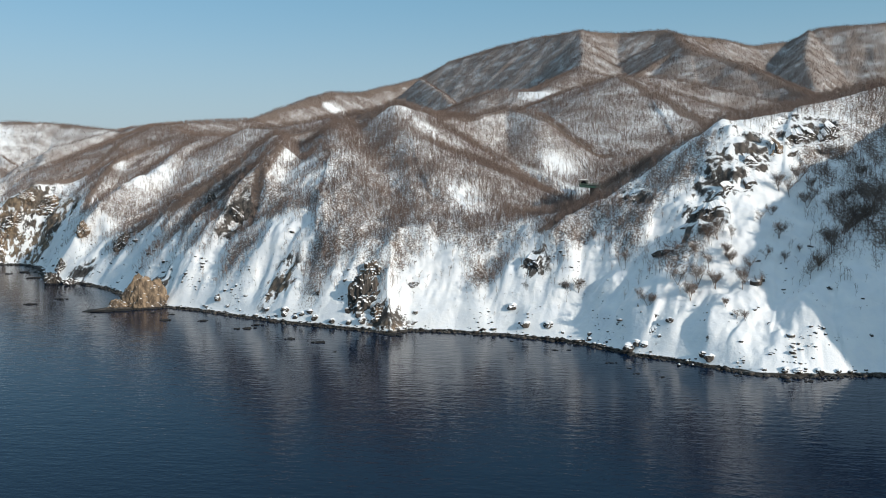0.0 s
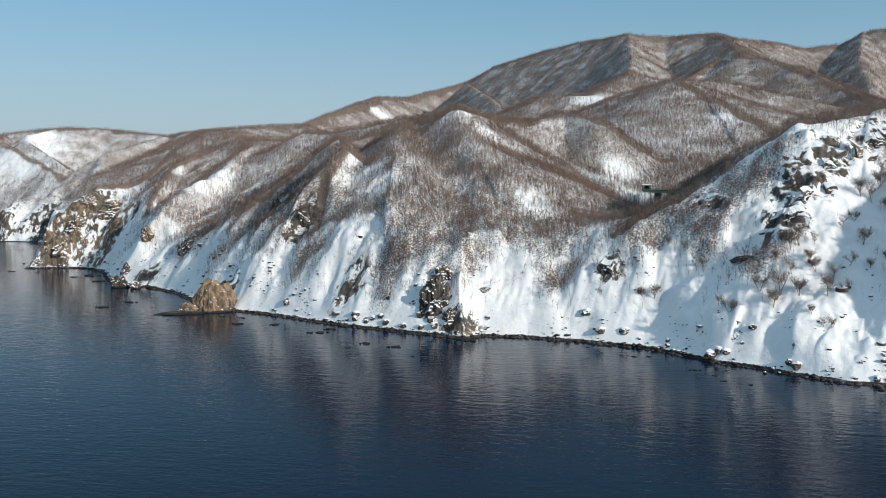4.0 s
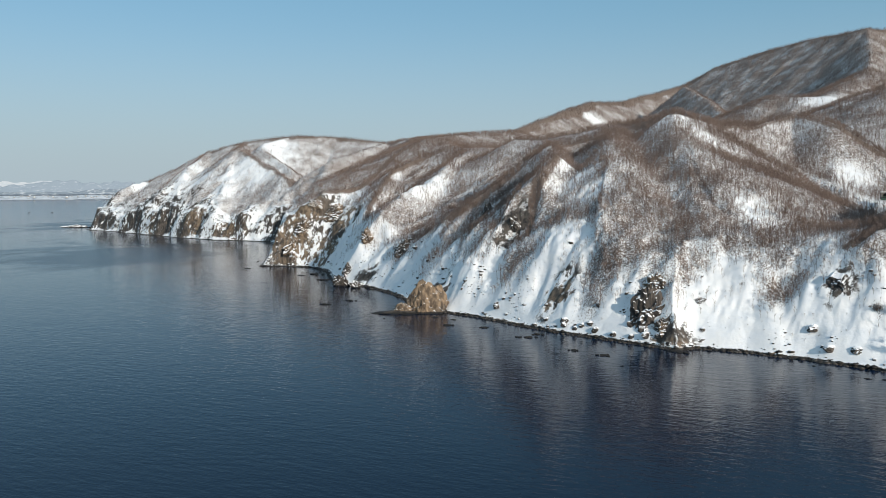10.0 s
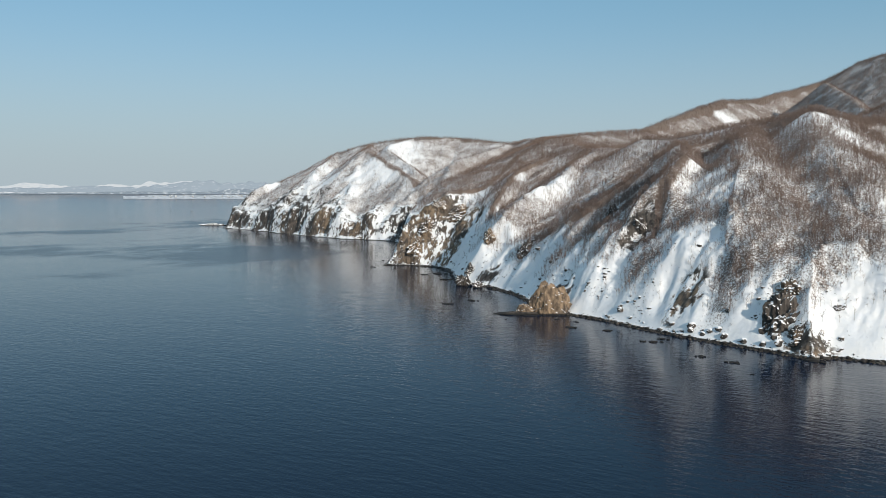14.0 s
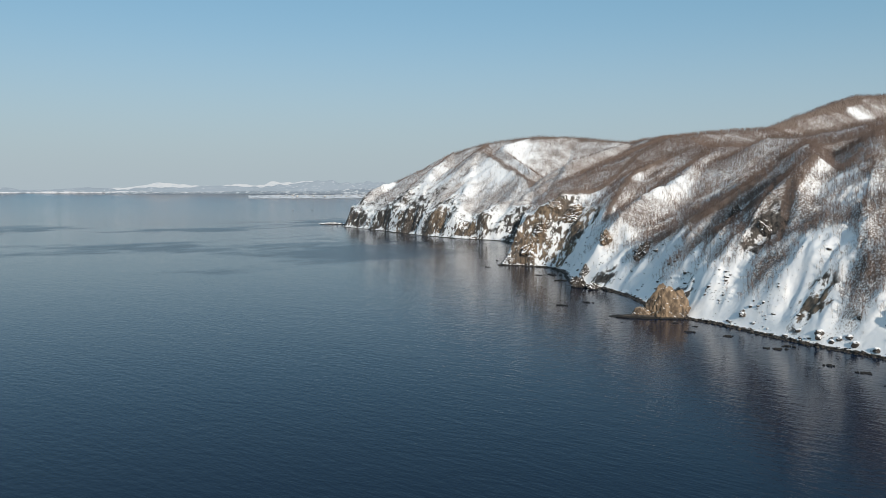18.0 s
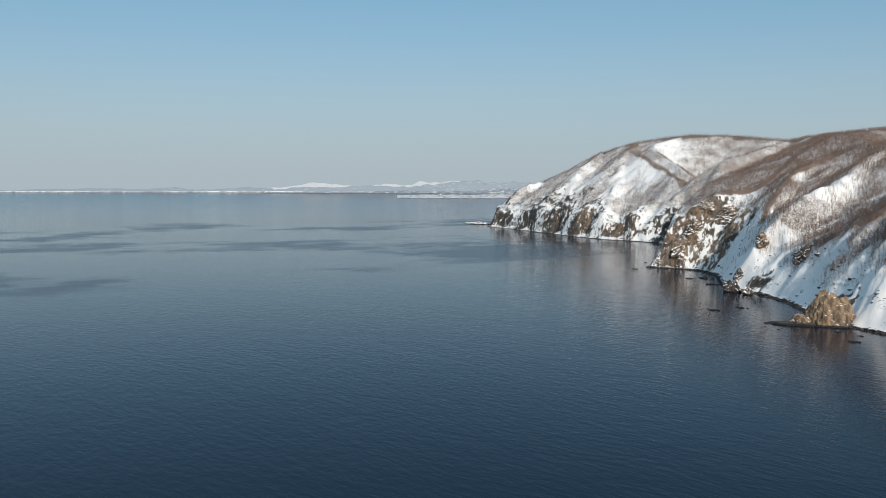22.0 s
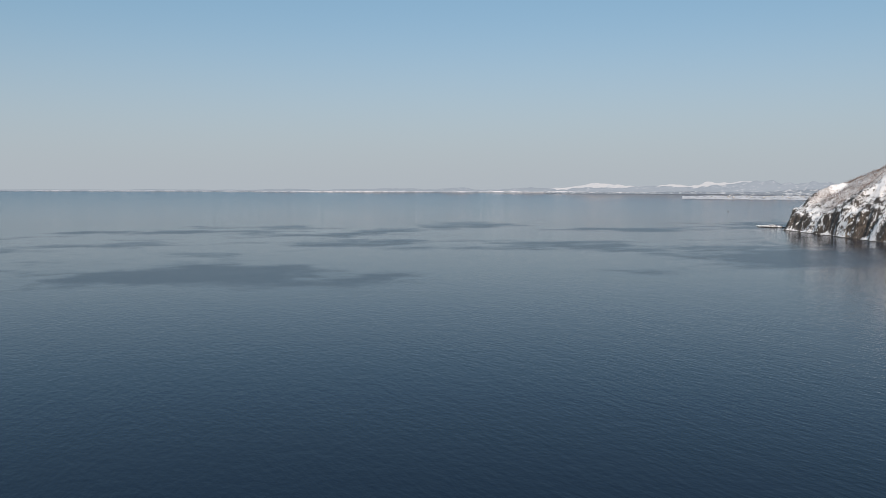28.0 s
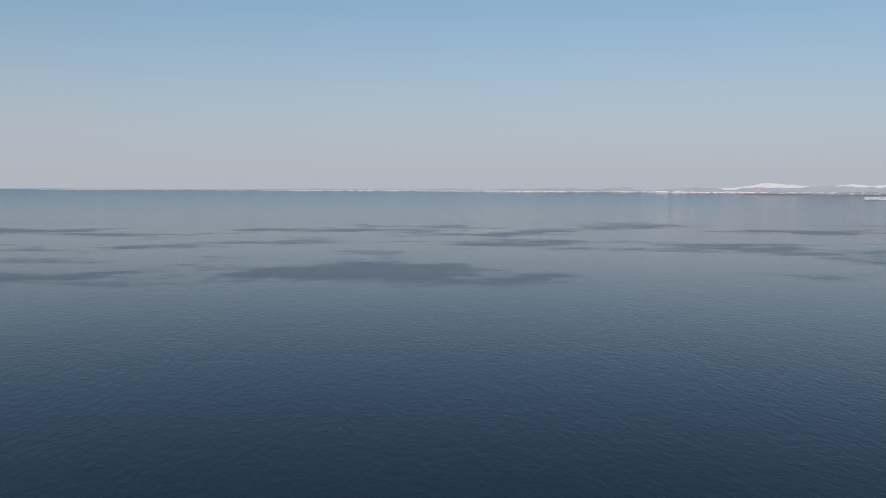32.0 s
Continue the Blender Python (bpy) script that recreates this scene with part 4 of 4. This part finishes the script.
# ---- boulders on the beach ----
def boulder(place, size, turn, seed):
    ob = part("boulder", chunk((size, size * 0.85, size * 0.8), seed, 3, 0.7, -0.4), MAT_DARK_ROCK, None)
    ob.matrix_world = pose(*place, 0, 0, turn)
    cap = chunk((size * 0.78, size * 0.66, size * 0.42), seed + 1, 3, 0.2, 0.05)
    part("snow_cap", cap, MAT_SNOW, ob, "rounded cap of fresh snow").matrix_local = pose(0, 0, size * 0.40)
    return tagged(ob, "dark boulder with a snow cap on the beach", "boulder", "boulders along the beach")


boulder((-43, 555, 16.1), 4.3, 302, 302)
boulder((-33, 542, 6.5), 3.9, 21, 304)
boulder((-19, 539, 7.4), 3.8, 154, 306)
boulder((-10, 533, 4.1), 1.7, 15, 308)
boulder((6, 521, 2.3), 2.4, 137, 310)
boulder((28, 496, 2.4), 5.2, 242, 312)
boulder((32, 496, 5.5), 3.6, 304, 314)
boulder((36, 494, 5.1), 3.2, 198, 316)
boulder((68, 469, 3.3), 4.0, 218, 318)
boulder((65, 473, 4.5), 2.8, 202, 320)
boulder((59, 467, 0.1), 1.5, 295, 322)
boulder((92, 452, 1.7), 2.1, 227, 324)
boulder((102, 451, 2.3), 2.7, 68, 326)
boulder((108, 450, 2.0), 2.7, 187, 328)
boulder((119, 453, 1.3), 3.1, 49, 330)
boulder((128, 454, 1.6), 2.2, 18, 332)
boulder((131, 458, 2.9), 1.6, 69, 334)
boulder((-204, 577, 4.7), 3.5, 253, 336)
boulder((-195, 574, 3.3), 2.7, 111, 338)
boulder((-184, 573, 7.5), 3.1, 132, 340)
boulder((-220, 587, 6.6), 2.4, 344, 342)
boulder((-142, 554, 5.1), 4.0, 223, 344)
boulder((-134, 553, 6.1), 3.3, 320, 346)
boulder((-152, 556, 3.4), 3.0, 154, 348)
boulder((-108, 556, 3.4), 2.2, 215, 350)
boulder((-179, 568, 3.5), 3.0, 259, 352)
boulder((-165, 561, 3.3), 3.0, 197, 354)
boulder((148, 471, 17.3), 1.6, 293, 356)
boulder((133, 493, 38.9), 2.0, 179, 358)
boulder((100, 464, 10.1), 1.2, 273, 360)
boulder((52, 466, 0.1), 1.5, 299, 362)
boulder((-258, 608, 4.8), 2.1, 208, 364)
boulder((-271, 617, 9.6), 2.6, 299, 366)
boulder((-269, 615, 9.1), 3.0, 118, 368)
boulder((-204, 579, 7.3), 3.9, 172, 370)
boulder((-190, 574, 5.6), 3.1, 349, 372)
boulder((-179, 568, 4.4), 3.0, 14, 374)
boulder((44, 494, 9.8), 2.3, 143, 376)
boulder((50, 497, 18.9), 2.6, 310, 378)
rub = np.random.default_rng(9)
rub_v, rub_f = [], []
base_bm = bmesh.new()
bmesh.ops.create_icosphere(base_bm, subdivisions=1, radius=1.0)
base_v = np.array([v.co[:] for v in base_bm.verts])
base_f = np.array([[v.index for v in f.verts] for f in base_bm.faces])
base_bm.free()
count = 5200
pick = np.sort(rub.uniform(1310, 2980, count))
rub_xy = np.stack([np.interp(pick, COAST_RUN, COAST_XY[:, k]) for k in (0, 1)], 1)
rub_xy += rub.normal(0, 1.0, (count, 2)) * (1.6 + 2.2 * (rub.uniform(0, 1, count) < 0.12))[:, None]
rub_z = land(rub_xy[:, 0], rub_xy[:, 1])[0]
for k in range(count):
    if not -1.2 < rub_z[k] < 4:
        continue
    grow = min(0.25 + rub.exponential(0.42), 2.2)
    shape = base_v * rub.uniform(0.7, 1.3, (12 if len(base_v) == 12 else len(base_v), 1)) * (grow * rub.uniform(0.8, 1.5), grow, grow * 0.65)
    rub_f.append(base_f + len(rub_v) * len(base_v))
    rub_v.append(shape + (*rub_xy[k], max(rub_z[k], -0.1) + 0.15 * grow))
rubble = sheet("shore_rubble", np.concatenate(rub_v), np.concatenate(rub_f), MAT_SHINGLE, smooth=False)
tagged(rubble, "dark wet stones along the water's edge", "shore stones", kind="stuff")


def slope_stones(count):
    """Small broken rocks that break through the snow above the beach."""
    pick = rub.uniform(1310, 2600, count)
    back = 5 + rub.exponential(22, count)
    x, y = (np.interp(pick, COAST_RUN, COAST_XY[:, k]) for k in (0, 1))
    ahead = [np.interp(pick + 4, COAST_RUN, COAST_XY[:, k]) for k in (0, 1)]
    ex, ey = ahead[0] - x, ahead[1] - y
    long = np.hypot(ex, ey) + 1e-6
    x, y = x + ey / long * back, y - ex / long * back
    z, _, d, _, ok = land(x, y)
    m = ok & (d > 4) & (rough(x, y, 24, 51) + 0.6 * rough(x, y, 8, 52) > 0.3)
    x, y, z = x[m], y[m], z[m]
    grow = np.minimum(0.18 + rub.exponential(0.34, len(x)), 2.2)
    shape = base_v[None] * rub.uniform(0.65, 1.35, (len(x), len(base_v), 1)) * (grow[:, None] * rub.uniform(0.7, 1.4, (len(x), 3)) * (1.2, 1.0, 0.8))[:, None, :]
    v = shape + np.stack([x, y, z + 0.1 * grow], 1)[:, None, :]
    f = base_f[None] + (np.arange(len(x)) * len(base_v))[:, None, None]
    ob = sheet("slope_stones", v.reshape(-1, 3), f.reshape(-1, 3), MAT_DARK_ROCK, smooth=False)
    return tagged(ob, "small dark broken rocks poking through the snow", "stones", kind="stuff")


slope_stones(5000)

# ---- single trees on the open slopes ----
def build_tree(tall, seed):
    """A spreading leafless tree: trunk, limbs and a crown of twigs."""
    r = np.random.default_rng(seed)
    tree = new("bare_tree")
    trunk, crown = bmesh.new(), bmesh.new()

    def limb(bm, p, q, a, b, sides=4):
        p, q = Vector(p), Vector(q)
        across = (q - p).orthogonal().normalized()
        other = (q - p).normalized().cross(across)
        rings = []
        for end, wide in ((p, a), (q, b)):
            rings.append([bm.verts.new(end + (across * math.cos(k * 6.2832 / sides) + other * math.sin(k * 6.2832 / sides)) * wide) for k in range(sides)])
        for k in range(sides):
            bm.faces.new((rings[0][k], rings[0][(k + 1) % sides], rings[1][(k + 1) % sides], rings[1][k]))

    def twig(p, q, wide):
        across = np.cross(q - p, r.normal(size=3))
        across *= wide / np.linalg.norm(across)
        crown.faces.new([crown.verts.new(v) for v in (p - across, p + across, q)])

    stems = 1 + seed % 3
    for s in range(stems):
        lean = r.normal(0, 0.16 if stems > 1 else 0.06, 2)
        fork = np.array([lean[0], lean[1], 0.42]) * tall
        limb(trunk, (0, 0, -0.5), fork, 0.013 * tall, 0.008 * tall, 5)
        for _ in range(8):
            a = r.uniform(0, 6.28)
            start = fork * r.uniform(0.4, 1.0)
            end = start + np.array([math.cos(a) * 0.34, math.sin(a) * 0.34, r.uniform(0.22, 0.5)]) * tall * r.uniform(0.6, 1.0)
            limb(trunk, start, end, 0.005 * tall, 0.002 * tall, 3)
            for _ in range(18):
                p = start + (end - start) * r.uniform(0.2, 1.0)
                q = p + (r.normal(0, 0.10, 3) + (0, 0, 0.06)) * tall
                twig(p, q, 0.0045 * tall)
                for _ in range(4):
                    u = p + (q - p) * r.uniform(0.3, 1.0)
                    twig(u, u + (r.normal(0, 0.05, 3) + (0, 0, 0.035)) * tall, 0.0032 * tall)
    part("trunk", trunk, MAT_TREE, tree, "grey-brown trunk and limbs")
    part("crown", crown, MAT_BUSH, tree, "crown of fine bare twigs")
    return tagged(tree, "leafless spreading tree on an open snow slope", "tree", "single trees on the snow slope")


TREES = {}


def bare_tree(place, tall, seed):
    m = pose(*place[:2], ground_at(*place[:2]), 0, 0, seed * 53 % 360) @ Matrix.Scale(tall / 10.0, 4)
    if seed % 9 in TREES:
        return copy_thing(TREES[seed % 9], m)
    TREES[seed % 9] = tree = build_tree(10.0, seed)
    tree.matrix_world = m
    return tree


bare_tree((67, 514, 33.5), 16.2, 1)
bare_tree((62, 505, 27.6), 13.3, 2)
bare_tree((74, 520, 42.1), 13.7, 3)
bare_tree((67, 529, 48.8), 11.1, 4)
bare_tree((87, 522, 43.1), 11.1, 5)
bare_tree((95, 516, 39.5), 13.7, 6)
bare_tree((90, 504, 33.5), 16.1, 7)
bare_tree((84, 526, 48.0), 10.0, 8)
bare_tree((107, 547, 66.5), 10.5, 9)
bare_tree((116, 537, 59.6), 8.6, 10)
bare_tree((138, 566, 79.8), 9.8, 11)
bare_tree((151, 565, 80.3), 8.6, 12)
bare_tree((143, 579, 93.4), 10.0, 13)
bare_tree((137, 585, 97.7), 12.6, 14)
bare_tree((130, 575, 85.5), 12.3, 15)
bare_tree((124, 577, 88.5), 9.2, 16)
bare_tree((163, 578, 82.4), 11.3, 17)
bare_tree((175, 585, 83.4), 12.8, 18)
bare_tree((178, 574, 79.8), 13.9, 19)
bare_tree((140, 526, 61.2), 6.8, 20)
bare_tree((105, 522, 49.3), 8.4, 21)
bare_tree((116, 521, 48.3), 7.3, 22)
bare_tree((39, 510, 23.3), 9.6, 23)
bare_tree((34, 518, 30.0), 6.5, 24)
bare_tree((-1, 552, 21.0), 7.4, 25)
bare_tree((-8, 554, 24.2), 7.5, 26)
bare_tree((84, 485, 21.3), 6.7, 27)
bare_tree((88, 483, 21.0), 4.6, 28)
bare_tree((79, 491, 25.7), 4.7, 29)
bare_tree((18, 568, 39.3), 7.1, 30)
bare_tree((28, 556, 40.6), 6.9, 31)
bare_tree((9, 577, 40.6), 6.0, 32)
bare_tree((148, 523, 65.7), 12.5, 33)
bare_tree((139, 513, 56.8), 12.3, 34)
bare_tree((130, 505, 45.4), 10.9, 35)
bare_tree((126, 504, 39.8), 9.8, 36)
bare_tree((154, 525, 68.7), 12.6, 37)
bare_tree((163, 529, 71.8), 12.8, 38)
bare_tree((177, 562, 76.8), 13.6, 39)
bare_tree((178, 597, 98.7), 9.8, 40)
bare_tree((172, 614, 113.5), 10.0, 41)
bare_tree((76, 534, 55.1), 11.2, 42)
bare_tree((81, 537, 58.2), 11.3, 43)
bare_tree((73, 538, 60.2), 10.2, 44)
bare_tree((89, 537, 57.1), 10.2, 45)
bare_tree((56, 514, 33.4), 8.1, 46)
bare_tree((76, 508, 32.2), 9.7, 47)
bare_tree((98, 504, 35.4), 8.1, 48)
bare_tree((126, 530, 53.3), 5.1, 49)
bare_tree((115, 555, 72.6), 7.1, 50)
# ---- far shore ----
def far_land(name, r0, r1, a0, a1, top, seed, material, label, cols=420, rows=14, lift=1.0, jag=0.16, wavy=0.0):
    """A strip of distant land between two distances and bearings, with its own skyline."""
    r, a = np.meshgrid(np.linspace(r0, r1, rows), np.linspace(a0, a1, cols), indexing="ij")
    x, y = HUB[0] - r * np.sin(np.radians(a)), HUB[1] + r * np.cos(np.radians(a))
    up = (r - r0) / (r1 - r0)
    r = r + 16 * wavy * rough(a * 40, r * 0, 30, seed + 2)
    x, y = HUB[0] - r * np.sin(np.radians(a)), HUB[1] + r * np.cos(np.radians(a))
    tall = np.interp(a, [p[0] for p in top], [p[1] for p in top])
    bumps = 0.55 + 0.5 * rough(a * 30, up * 40 + seed, 60, seed) + jag * rough(a * 40, up * 60, 22, seed + 1)
    z = sea_level(r) + lift + np.maximum(bumps, 0.02) * tall * np.sin(up * np.pi * 0.62) ** 1.2
    ob = sheet(name, np.stack([x, y, z], -1).reshape(-1, 3), grid_faces(rows, cols)[:, ::-1], material)
    return tagged(ob, label, "far shore", kind="structure")


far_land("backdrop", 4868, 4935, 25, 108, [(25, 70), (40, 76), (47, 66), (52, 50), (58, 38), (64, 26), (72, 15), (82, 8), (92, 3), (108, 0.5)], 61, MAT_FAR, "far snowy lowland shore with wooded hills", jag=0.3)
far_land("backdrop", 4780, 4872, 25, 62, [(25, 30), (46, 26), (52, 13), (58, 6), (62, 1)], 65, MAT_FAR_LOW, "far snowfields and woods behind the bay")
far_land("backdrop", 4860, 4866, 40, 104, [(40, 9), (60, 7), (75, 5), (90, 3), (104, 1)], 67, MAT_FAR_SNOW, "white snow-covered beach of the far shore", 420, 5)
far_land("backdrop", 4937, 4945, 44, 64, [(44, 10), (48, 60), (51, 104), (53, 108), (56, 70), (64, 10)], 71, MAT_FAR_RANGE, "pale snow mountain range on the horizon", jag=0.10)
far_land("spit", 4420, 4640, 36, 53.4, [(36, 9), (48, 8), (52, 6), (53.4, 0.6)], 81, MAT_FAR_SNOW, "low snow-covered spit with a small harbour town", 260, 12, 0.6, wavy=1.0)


def box(bm, size, at=(0, 0, 0)):
    """A box with slightly rounded edges, standing on its own place."""
    made = bmesh.ops.create_cube(bm, size=1.0, matrix=Matrix.Translation(at) @ Matrix.Diagonal((*size, 1)))
    edges = {e for v in made["verts"] for e in v.link_edges}
    bmesh.ops.bevel(bm, geom=list(edges), offset=min(size) * 0.06, segments=1, affect="EDGES")
    return bm


def house(place, size, turn):
    w, d, h = size
    ob = new("house")
    part("wall", box(bmesh.new(), (w, d, h), (0, 0, h / 2)), MAT_WALL, ob)
    bm = bmesh.new()
    a = [bm.verts.new(v) for v in ((-w * 0.55, -d * 0.55, h), (w * 0.55, -d * 0.55, h), (w * 0.55, d * 0.55, h), (-w * 0.55, d * 0.55, h), (-w * 0.55, 0, h * 1.5), (w * 0.55, 0, h * 1.5))]
    for f in ((0, 1, 5, 4), (2, 3, 4, 5), (0, 4, 3), (1, 2, 5), (0, 3, 2, 1)):
        bm.faces.new([a[k] for k in f])
    part("roof", bm, MAT_SNOW, ob, "snow-covered pitched roof")
    ob.matrix_world = pose(*place, 0, 0, turn)
    return tagged(ob, "small dark house with a snow-covered roof", "house", "houses of the far town")


town = random.Random(4)
first = None
for k in range(60):
    bearing, r = town.triangular(38, 53, 49), town.uniform(4450, 4600)
    x, y = HUB[0] - r * math.sin(radians(bearing)), HUB[1] + r * math.cos(radians(bearing))
    m = pose(x, y, float(sea_level(np.array(r))) + 4.0 + town.uniform(0, 3), 0, 0, town.uniform(0, 360))
    if first is None:
        first = house((0, 0, 0), (6.5, 4.5, 3.2), 0)
        first.matrix_world = m
    else:
        copy_thing(first, m)


def boat(place, long, turn):
    ob = new("fishing_boat")
    bm = bmesh.new()
    rings = []
    for s, wide, keel in ((-0.5, 0.24, -0.05), (-0.2, 0.30, -0.08), (0.2, 0.26, -0.07), (0.5, 0.02, 0.06)):
        rings.append([bm.verts.new((s * long, w * long * wide / 0.30 * 0.3, z * long)) for w, z in ((-0.5, 0.12), (-0.4, keel), (0.4, keel), (0.5, 0.12))])
    for p, q in zip(rings, rings[1:]):
        for k in range(3):
            bm.faces.new((p[k], p[k + 1], q[k + 1], q[k]))
        bm.faces.new((p[3], p[0], q[0], q[3]))
    bm.faces.new(rings[0])
    part("hull", bm, MAT_HULL, ob, "dark boat hull")
    part("wheelhouse", box(bmesh.new(), (long * 0.22, long * 0.16, long * 0.18), (-0.12 * long, 0, 0.2 * long)), MAT_WHITE, ob, "white wheelhouse")
    ob.matrix_world = pose(*place, 0, 0, turn)
    return tagged(ob, "small fishing boat far out on calm water", "boat", "far fishing boats")


boat((-2762, 2251, 13.7), 9, 85)
boat((-2703, 2301, 13.4), 9, 89)
# ---- tunnel mouth and road bridge in the valley ----
def tunnel_mouth(place, turn):
    ob = new("tunnel_portal")
    bm = bmesh.new()
    wide, tall, deep = 11.0, 7.6, 5.0
    arch = [(4.2 * math.cos(radians(a)), 2.6 + 4.2 * math.sin(radians(a))) for a in range(0, 181, 20)]
    inner = [(4.2, -0.5)] + arch + [(-4.2, -0.5)]
    outer = [(wide / 2, -0.5), (wide / 2, 5), (wide / 2, tall), (3, tall), (1.5, tall), (0.5, tall), (-0.5, tall), (-1.5, tall), (-3, tall), (-wide / 2, tall), (-wide / 2, 5), (-wide / 2, -0.5)]
    rings = [[bm.verts.new((x, y, z)) for x, z in line] for y in (0.0, deep) for line in (inner, outer)]
    for k in range(len(inner) - 1):
        for a, b in ((0, 1), (3, 2), (1, 3), (2, 0)):
            bm.faces.new((rings[a][k], rings[a][k + 1], rings[b][k + 1], rings[b][k]))
    part("portal_wall", bm, MAT_CONCRETE, ob, "grey concrete portal wall")
    # no bore behind: a dark panel paints the tunnel's inner shade
    part("throat_shade_panel", box(bmesh.new(), (8.6, 0.4, 8), (0, deep - 0.4, 3.2)), MAT_DARK, ob, "dark panel standing in for the shade inside the tunnel")
    part("snow_roof", box(bmesh.new(), (wide + 0.8, deep + 1.5, 0.9), (0, deep / 2, tall + 0.3)), MAT_SNOW, ob, "snow on the portal roof")
    ob.matrix_world = pose(*place, 0, 0, turn) @ Matrix.Scale(0.72, 4)
    return tagged(ob, "concrete road tunnel mouth half buried in snow", "tunnel portal")


def road_bridge(start, end, wide=8.0):
    """A green girder bridge from one place to another."""
    a, b = Vector(start), Vector(end)
    long = (b - a).length
    ob = new("road_bridge")
    part("deck", box(bmesh.new(), (long, wide, 0.5), (long / 2, 0, 0)), MAT_ASPHALT, ob, "snow-dusted asphalt deck")
    for side in (-1, 1):
        part("girder", box(bmesh.new(), (long, 0.5, 2.0), (long / 2, side * wide * 0.46, -1.3)), MAT_GREEN, ob, "green painted steel girder")
        part("railing", box(bmesh.new(), (long, 0.12, 0.15), (long / 2, side * wide * 0.5, 1.3)), MAT_GREEN, ob, "green steel railing")
        for k in range(int(long // 3)):
            part("rail_post", box(bmesh.new(), (0.12, 0.12, 1.2), (1.5 + k * 3, side * wide * 0.5, 0.75)), MAT_GREEN, ob)
    for k in (0.3, 0.75):
        part("pier", box(bmesh.new(), (2.2, wide * 0.7, 26), (long * k, 0, -15)), MAT_CONCRETE, ob, "concrete bridge pier")
    turn = math.degrees(math.atan2(b.y - a.y, b.x - a.x))
    ob.matrix_world = pose(*a, 0, 0, turn)
    return tagged(ob, "green steel girder road bridge across the valley", "bridge")


tunnel_mouth((3, 832, 90.9), 12)
road_bridge((3, 832, 91.9), (30, 699, 91.9))
